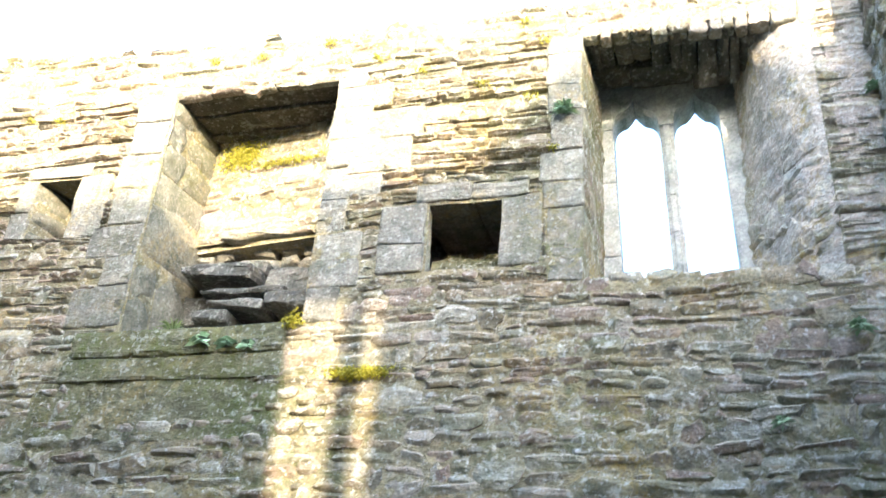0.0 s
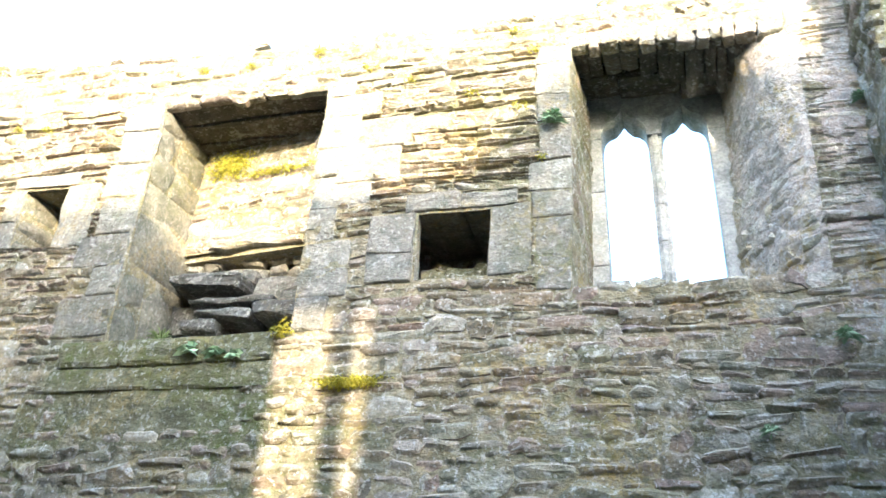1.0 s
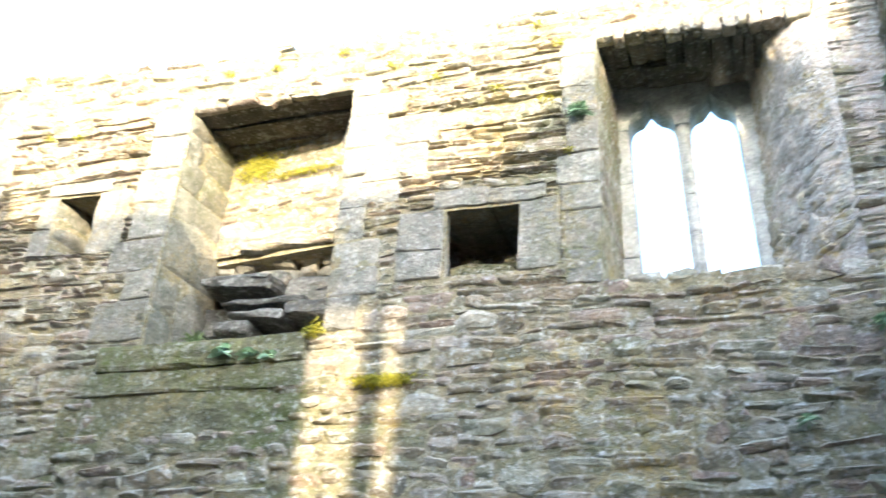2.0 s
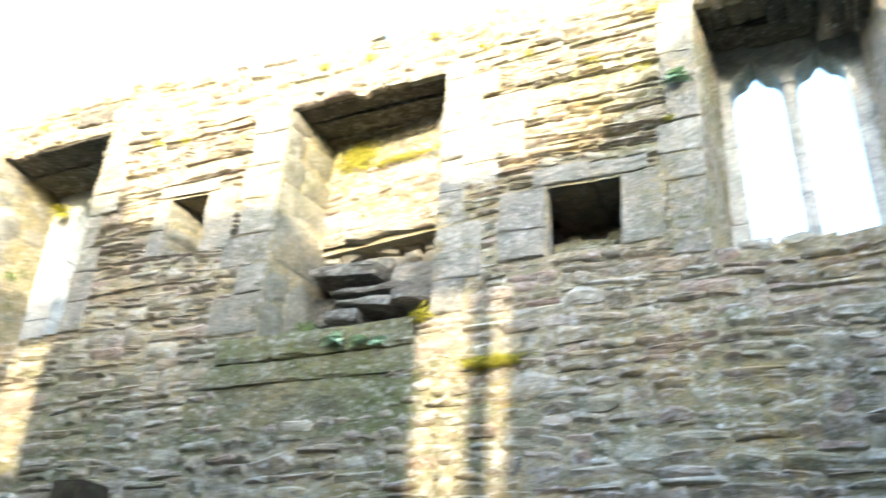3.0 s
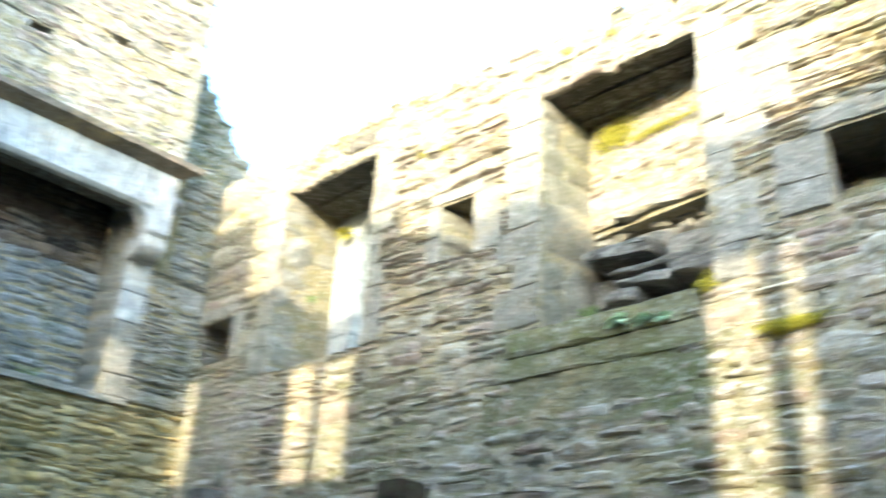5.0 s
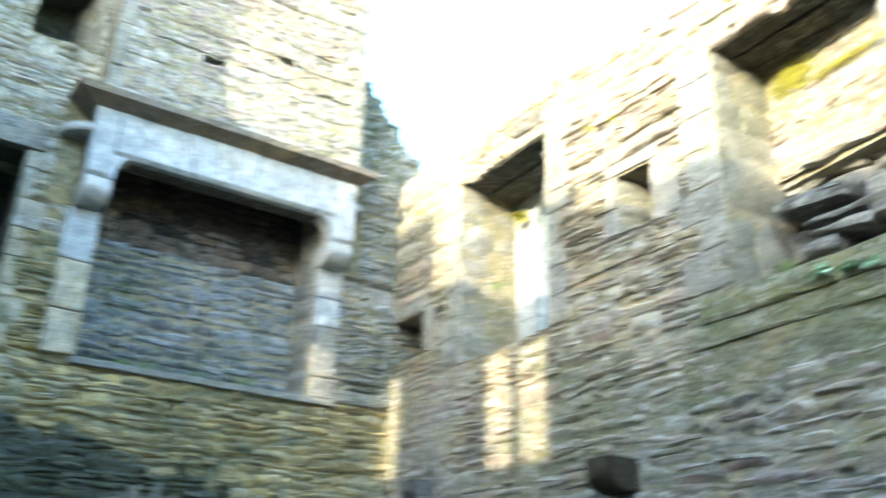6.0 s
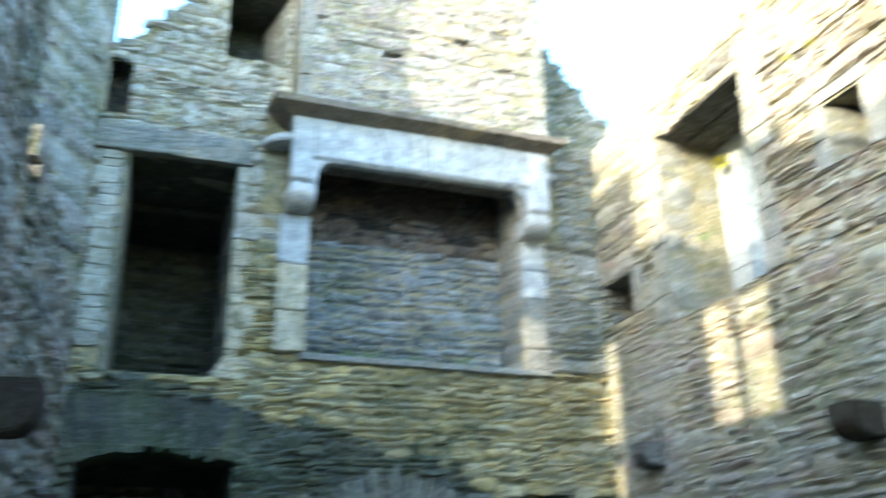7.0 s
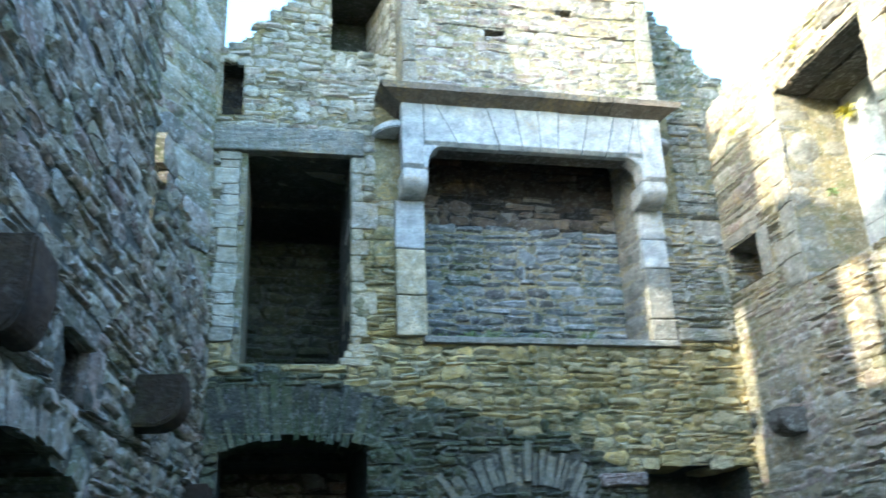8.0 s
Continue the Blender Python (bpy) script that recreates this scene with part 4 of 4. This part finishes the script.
block("ledge_stone", WEST, 2.84, 3.24, 2.37, 2.47, -0.3, 0.09, M_SOUTH, wall_west, rough=0.02, bevel=0.02, cut=3)
for k, (a0, a1, z) in enumerate([(3.22, 3.40, 2.60), (3.405, 3.68, 2.63), (3.685, 3.86, 2.66), (3.865, 4.08, 2.62), (4.085, 4.26, 2.60)]):
    block("hearth_lintel", WEST, a0, a1, 2.50 + 0.03 * (k % 3), z, -0.5, 0.012 + 0.012 * (k % 2), M_WEST, wall_west, rough=0.018, bevel=0.02, cut=2, seed=k)
WQ.append((3.22, 4.25, 2.53, 2.61))
# Height below which the end wall's stones and mortar turn dark green.
DARK_TOP = ragged([(-1, 3.36), (0.8, 3.30), (1.2, 3.12), (1.8, 2.95), (2.5, 2.80), (3.0, 2.60), (3.3, 2.3), (3.6, 1.2), (9, 1.0)], 0.16, 21.0, 2.5)
BREAST = [(1.24, 3.60, 5.82, 7.9)]
mortar_skin(wall_west, WEST, -0.6, 4.78, 1.4, 7.6, M_WESTMORTAR, W_HOLES + BREAST, W_TOP, seed=2.0, amp=0.018, base=-0.008)
mortar_skin(wall_west, WEST, -0.6, 3.6, 1.4, 3.6, M_DARKMORTAR, W_HOLES, DARK_TOP, seed=2.0, amp=0.018, base=-0.004)
rubble(wall_west, WEST, -0.5, 4.78, 1.2, 3.62, M_WEST, W_HOLES + WQ, None, keep=200, near=(2.6, 3.2), seed=83, row=(0.035, 0.085), length=(0.06, 0.24), depth=(0.001, 0.036), wave=0.055, joint=0.004, swap=(lambda a, b: b < DARK_TOP(a), M_DARKMOSS, 1.0))
# Right of the fireplace the corner's shade is painted with darker stones.
rubble(wall_west, WEST, 3.66, 4.78, 3.62, 7.7, M_CORNER, W_HOLES + WQ, W_TOP, seed=85, row=(0.035, 0.085), length=(0.07, 0.26), depth=(0.001, 0.021), wave=0.055, joint=0.003)
# Between door and fireplace, ochre stones below 4.6 paint soft sunlight.
rubble(wall_west, WEST, -0.5, 3.66, 3.62, 7.7, M_WESTUP, W_HOLES + WQ + BREAST, W_TOP, keep=100, near=(0.9, 4.6), seed=84, row=(0.035, 0.085), length=(0.07, 0.26), depth=(0.001, 0.021), wave=0.055, joint=0.003,
       swap=(lambda a, b: 0.6 < a < 1.45 and b < 4.60 + 0.1 * noise.noise((a * 4, b * 4, 3.0)), M_WEST, 1.2))

# ---------------------------------------------------------------- south wall: corbels, slit, arches, far window recess
SQ = []
for k, (a0, a1, z0, z1) in enumerate([(3.48, 3.625, 2.33, 2.60), (4.005, 4.25, 2.36, 2.64), (3.48, 4.10, 2.60, 2.72)]):
    block("slit_surround", SOUTH, a0, a1, z0, z1, -0.05, 0.002, M_SOUTH, wall_south, rough=0.012, bevel=0.02, seed=k, cut=3)
    SQ.append((a0, a1, z0, z1))
# Added lining: its near-black colour stands for the shade within the slit.
block("slit_lining", SOUTH, 3.992, 4.06, 2.34, 2.60, -0.45, -0.055, M_SOOTSHADE, wall_south, "near-black lining added as the slit's shade")
arch_ring(SOUTH, wall_south, 3.35, 0.86, 1.91, 0.23, 0.14, 13, M_SOUTH, 91, d=0.016, jag=0.012)
SQ.append((2.5, 4.2, 1.90, 2.24))
prism("recess_back", [tuple(SOUTH.at(2.3, 0, -0.52).xy), tuple(SOUTH.at(4.3, 0, -0.52).xy), tuple(SOUTH.at(4.3, 0, -0.7).xy), tuple(SOUTH.at(2.3, 0, -0.7).xy)], -0.2, 2.9, M_DARKMORTAR, wall_south)
for a, r, z0, z1 in [(3.13, 0.03, 3.95, 5.2), (-0.68, 0.05, 3.75, 5.25)]:
    block("mullion", SOUTH, a - r, a + r, z0, z1, -0.3, -0.2, M_TRACERY, wall_south)
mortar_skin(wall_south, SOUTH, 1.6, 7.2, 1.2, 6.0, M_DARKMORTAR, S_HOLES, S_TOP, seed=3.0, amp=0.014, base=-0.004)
rubble(wall_south, SOUTH, 1.2, 7.3, 0.9, 6.2, M_SOUTH, S_HOLES + SQ, S_TOP, keep=300, near=(4.3, 3.2), seed=93, row=(0.04, 0.095), length=(0.09, 0.40), depth=(0.001, 0.026), wave=0.045, joint=0.006)
# splayed flank of the far window recess, with its narrow loop
far = reveal((-7.30, -0.40), (-5.30, -1.62), 3.4, 8.6, M_SOUTH, 94, wall_south, row=(0.12, 0.24), length=(0.25, 0.6), depth=(0.005, 0.03))
# Unseen blocks added behind the flank; gaps and tops set where sun passes.
prism("recess_core", [(-7.45, -0.36), (-7.32, -0.44), (-5.32, -1.68), (-5.32, -2.0), (-7.45, -2.0)], 0, 6, M_MORTAR, wall_south, z1b=[9.2, 9.2, 8.8, 8.8, 9.2])
for x0, x1 in [(-5.36, -5.22), (-4.98, -4.83), (-4.59, -4.10)]:
    prism("recess_core", [(x0, -1.50), (x1, -1.50), (x1, -1.62), (x0, -1.62)], 0, 5.4, M_MORTAR, wall_south)
prism("recess_core", [(-5.36, -1.50), (-4.10, -1.50), (-4.10, -1.62), (-5.36, -1.62)], 5.4, 6.9, M_MORTAR, wall_south)
prism("recess_core", [(-5.24, -1.51), (-4.96, -1.51), (-4.96, -1.61), (-5.24, -1.61)], 0, 4.86, M_MORTAR, wall_south)
prism("recess_core", [(-4.22, -1.5), (-4.22, -1.08), (-4.10, -1.08), (-4.10, -1.5)], 0, 6.0, M_MORTAR, wall_south)

mortar_skin(wall_east, EAST, 0.0, 1.3, 2.5, 6.0, M_MORTAR, [], E_TOP, seed=4.0)
rubble(wall_east, EAST, 0.0, 2.2, 1.5, 6.1, M_NORTH, [], E_TOP, seed=95, row=(0.06, 0.13), length=(0.1, 0.36), depth=(0.004, 0.035), wave=0.05, joint=0.004)

# ---------------------------------------------------------------- corbels that carried the floor
def corbel(plane, a, z, w, d, h, label, mat, seed):
    ob = rounded_corbel("corbel", plane, a - w / 2, a + w / 2, z, z - h, -0.2, d, mat, None, label, seed)
    return tagged(ob, label, "corbel", "floor corbels")


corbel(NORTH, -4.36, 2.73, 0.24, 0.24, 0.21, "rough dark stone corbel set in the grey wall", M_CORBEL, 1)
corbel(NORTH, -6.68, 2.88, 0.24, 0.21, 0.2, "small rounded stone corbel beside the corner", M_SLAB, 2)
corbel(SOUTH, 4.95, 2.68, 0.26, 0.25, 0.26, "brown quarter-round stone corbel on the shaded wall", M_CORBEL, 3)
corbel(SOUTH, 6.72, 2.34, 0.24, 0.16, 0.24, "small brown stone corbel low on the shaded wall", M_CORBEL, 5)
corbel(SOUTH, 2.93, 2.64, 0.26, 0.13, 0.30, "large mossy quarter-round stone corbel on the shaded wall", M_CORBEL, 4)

# ---------------------------------------------------------------- loose slabs in the blocked window
SL = Plane((0, 4.86, 0), (1, 0, 0), (0, -1, 0))
rubble(wall_north, Plane((0, 4.90, 0), (1, 0, 0), (0, -1, 0)), -3.33, -2.18, 4.20, 4.46, M_DRESSED, row=(0.06, 0.12), length=(0.10, 0.34), depth=(0.005, 0.05), seed=36, wave=0.05)
for a0, a1, z0, z1, lo, d1, s in [(-3.23, -2.73, 4.11, 4.20, (4.14, 4.09), 0.26, 1), (-3.06, -2.48, 3.97, 4.02, (3.99, 3.975), 0.25, 3), (-2.98, -2.60, 3.865, 3.925, (3.90, 3.85), 0.28, 4),
                                  (-2.58, -2.23, 3.84, 3.95, (3.87, 3.83), 0.30, 5), (-3.06, -2.82, 3.76, 3.85, (3.78, 3.75), 0.30, 6), (-2.70, -2.21, 4.05, 4.21, None, 0.10, 8), (-2.82, -2.21, 3.60, 3.75, None, 0.22, 7),
                                  (-3.30, -2.95, 3.60, 3.74, None, 0.05, 10), (-3.32, -3.08, 3.88, 4.09, None, 0.02, 11), (-3.3, -2.72, 4.205, 4.30, None, 0.08, 12), (-2.3, -2.18, 5.0, 5.14, None, 0.35, 9)]:
    ob = block("stone_slab", SL, a0, a1, z0, z1, -0.1, d1, M_LOOSE if s not in (7, 8, 12) else M_DRESSED, None, rough=0.02, bevel=0.02, seed=s, cut=4, lo=lo)
    tagged(ob, "loose grey slate slab wedged in the blocked window", "stone slab", "slabs in the blocked window")
block("inner_sill", SL, -3.08, -2.42, 4.45, 4.60, -0.1, 0.13, M_DRESSED, wall_north, rough=0.02, bevel=0.03, seed=20, cut=4)
# rubble heaped in the small cupboard
for k in range(26):
    rq = random.Random(500 + k)
    ax, dy = rq.uniform(-1.46, -1.10), rq.uniform(0.03, 0.40)
    block("fallen_stone", NORTH, ax - rq.uniform(0.03, 0.08), ax + rq.uniform(0.03, 0.08), 3.80, 3.85 + dy * 0.78 + rq.uniform(0.0, 0.04), -dy - 0.08, -dy, M_PLASTER, wall_north, rough=0.02, bevel=0.02, seed=k, cut=1)


# ---------------------------------------------------------------- plants
def leafy(name, at, out, r, n, leaf, mat, label, category, seed, droop=0.3):
    """A small tuft: bent blades or rounded leaves that grow out of one spot."""
    rng = random.Random(seed)
    verts, faces = [], []
    o, out = Vector(at), Vector(out).normalized()
    for _ in range(n):
        d = (out * rng.uniform(0.2, 1.0) + Vector((rng.uniform(-1, 1), rng.uniform(-1, 1), rng.uniform(-0.3, 1.0)))).normalized()
        side = d.cross(Vector((rng.uniform(-1, 1), rng.uniform(-1, 1), 1))).normalized() * leaf * rng.uniform(0.6, 1.2)
        ln = r * rng.uniform(0.5, 1.1)
        p0, p1, p2 = o, o + d * ln * 0.6, o + d * ln + Vector((0, 0, -droop * ln))
        b = len(verts)
        verts += [p0, p1 - side, p2, p1 + side, p1 + Vector((0, 0, 0.15 * leaf))]
        faces += [(b, b + 1, b + 4), (b + 1, b + 2, b + 4), (b + 2, b + 3, b + 4), (b + 3, b, b + 4)]
    return tagged(piece(name, verts, faces, mat), label, category)


def moss_pad(plane, a, b, w, h, d, seed, n=260, label="yellow green moss pad on damp stone", mat=None):
    rng = random.Random(seed)
    verts, faces = [], []
    for _ in range(n):
        x, z = rng.gauss(0, 0.38) * w / 2, rng.gauss(0, 0.42) * h / 2
        p = plane.at(a + x, b + z, rng.uniform(0.0, d) * 0.6)
        r = rng.uniform(0.005, 0.012)
        q = [p + Vector((rng.uniform(-1, 1), rng.uniform(-1, 1), rng.uniform(-1, 1))) * r for _ in range(4)]
        q.append(p + plane.n * r)
        k = len(verts)
        verts += q
        faces += [(k, k + 1, k + 4), (k + 1, k + 2, k + 4), (k + 2, k + 3, k + 4), (k + 3, k, k + 4), (k, k + 1, k + 2), (k, k + 2, k + 3)]
    return tagged(piece("moss", verts, faces, mat or M_MOSS), label, "moss", kind="stuff")


moss_pad(NORTH, -1.78, 3.28, 0.42, 0.07, 0.09, 1, 1400)
moss_pad(BACK_N, -3.08, 5.14, 0.46, 0.24, 0.09, 2, 1500, "bright moss hanging at the back of the recess")
moss_pad(BACK_N, -2.68, 5.03, 0.85, 0.06, 0.08, 3, 500, "bright moss along a stone course")
moss_pad(NORTH, -2.2, 3.60, 0.18, 0.12, 0.10, 4)
for k, (x, z) in enumerate([(-1.9, 5.44), (-2.25, 5.62), (-0.95, 5.58), (-1.6, 5.28), (-1.2, 5.12), (-0.9, 4.98), (-4.5, 5.27), (-4.25, 5.24), (-2.75, 5.58), (-3.1, 5.60), (-6.9, 5.5), (-5.8, 5.72), (-0.82, 5.4), (-0.76, 4.6)]):
    moss_pad(NORTH, x, z, 0.12, 0.06, 0.08, 10 + k, 60, "small moss tuft in a wall joint")
leafy("fern", (-0.70, 4.27, 4.83), (0, -1, 0.2), 0.11, 130, 0.009, M_PENNY, "small green fern growing from a wall joint", "plant", 1)
leafy("fern", (0.66, 4.25, 3.40), (0, -1, 0.2), 0.08, 50, 0.013, M_PENNY, "small green fern growing from a wall joint", "plant", 2)
leafy("fern", (0.92, 4.26, 4.757), (-0.4, -1, 0.2), 0.07, 50, 0.012, M_PENNY, "small green fern growing from the wall corner", "plant", 4)
leafy("fern", (0.29, 4.25, 2.96), (0, -1, 0.2), 0.06, 40, 0.012, M_PENNY, "small green fern growing from a wall joint", "plant", 3)
for k, x in enumerate((-2.73, -2.57, -2.44)):
    leafy("wall_pennywort", (x, 4.25, 3.49 - 0.02 * k), (0, -1, 0.3), 0.085 - 0.012 * k, 22, 0.028, M_PENNY, "round-leaved wall plant on the mossy sill", "plant", 20 + k)
leafy("grass_tuft", (-3.05, 4.42, 3.63), (0, -0.3, 1), 0.14, 60, 0.006, M_LEAF, "grass tuft on the recess sill", "grass", 30)
leafy("grass_tuft", (-3.2, 4.5, 3.63), (0, -0.3, 1), 0.12, 40, 0.006, M_LEAF, "grass tuft on the recess sill", "grass", 31)
for k, y in enumerate((1.6, 1.85, 2.05, 2.2, 2.45, 2.9)):
    leafy("grass_tuft", (-7.56, y, 3.60), (0.3, 0, 1), 0.16 + 0.04 * (k % 3), 70, 0.005, M_LEAF, "grass tuft on the hearth", "grass", 40 + k)
for k, y in enumerate((1.75, 1.95, 3.25, 3.4)):
    leafy("grass_tuft", (-6.98, y, 5.80), (0.2, 0, 1), 0.07, 26, 0.008, M_LEAF, "small weed on the fireplace shelf", "weed", 50 + k)
leafy("fern", (-6.06, 4.86, 5.28), (0.3, -1, -0.4), 0.14, 40, 0.014, M_MOSS, "yellow green fern hanging by the window head", "plant", 60)
leafy("fern", (-6.12, 4.6, 4.55), (1, -0.3, -0.1), 0.08, 24, 0.014, M_LEAF, "small fern on the window reveal", "plant", 61)


def tree(at, height, spread, seed, label):
    rng = random.Random(seed)
    t = thing("tree", label, "tree")
    verts, faces = [], []

    def limb(p, q, r0, r1):
        b = len(verts)
        ax = (q - p).normalized()
        s = ax.orthogonal().normalized()
        w = ax.cross(s)
        for c, r in ((p, r0), (q, r1)):
            for k in range(7):
                a = k / 7 * math.tau
                verts.append(c + (s * math.cos(a) + w * math.sin(a)) * r)
        faces.extend((b + k, b + (k + 1) % 7, b + 7 + (k + 1) % 7, b + 7 + k) for k in range(7))

    o = Vector(at)
    top = o + Vector((0.2, 0.1, height * 0.75))
    limb(o, top, 0.18, 0.07)
    tips = []
    for k in range(16):
        s = o.lerp(top, rng.uniform(0.3, 1.0))
        e = s + Vector((rng.uniform(-1, 1) * spread, rng.uniform(-1, 1) * spread, rng.uniform(0.2, 1.0) * spread * 0.7))
        limb(s, e, 0.05, 0.015)
        tips += [s.lerp(e, f) for f in (0.55, 0.8, 1.0)]
    piece("trunk", verts, faces, M_BARK, t)
    lv, lf = [], []
    for tip in tips:
        for _ in range(70):
            p = tip + Vector((rng.gauss(0, 0.3), rng.gauss(0, 0.3), rng.gauss(0, 0.25)))
            a = Vector((rng.uniform(-1, 1), rng.uniform(-1, 1), rng.uniform(-1, 1))).normalized() * 0.07
            c = a.orthogonal().normalized() * 0.04
            b = len(lv)
            lv += [p - a, p + c, p + a, p - c]
            lf.append((b, b + 1, b + 2, b + 3))
    piece("crown", lv, lf, M_TREE, t)


tree((-10.7, 9.0, 0), 9.2, 1.6, 5, "leafy green tree seen through the open window")
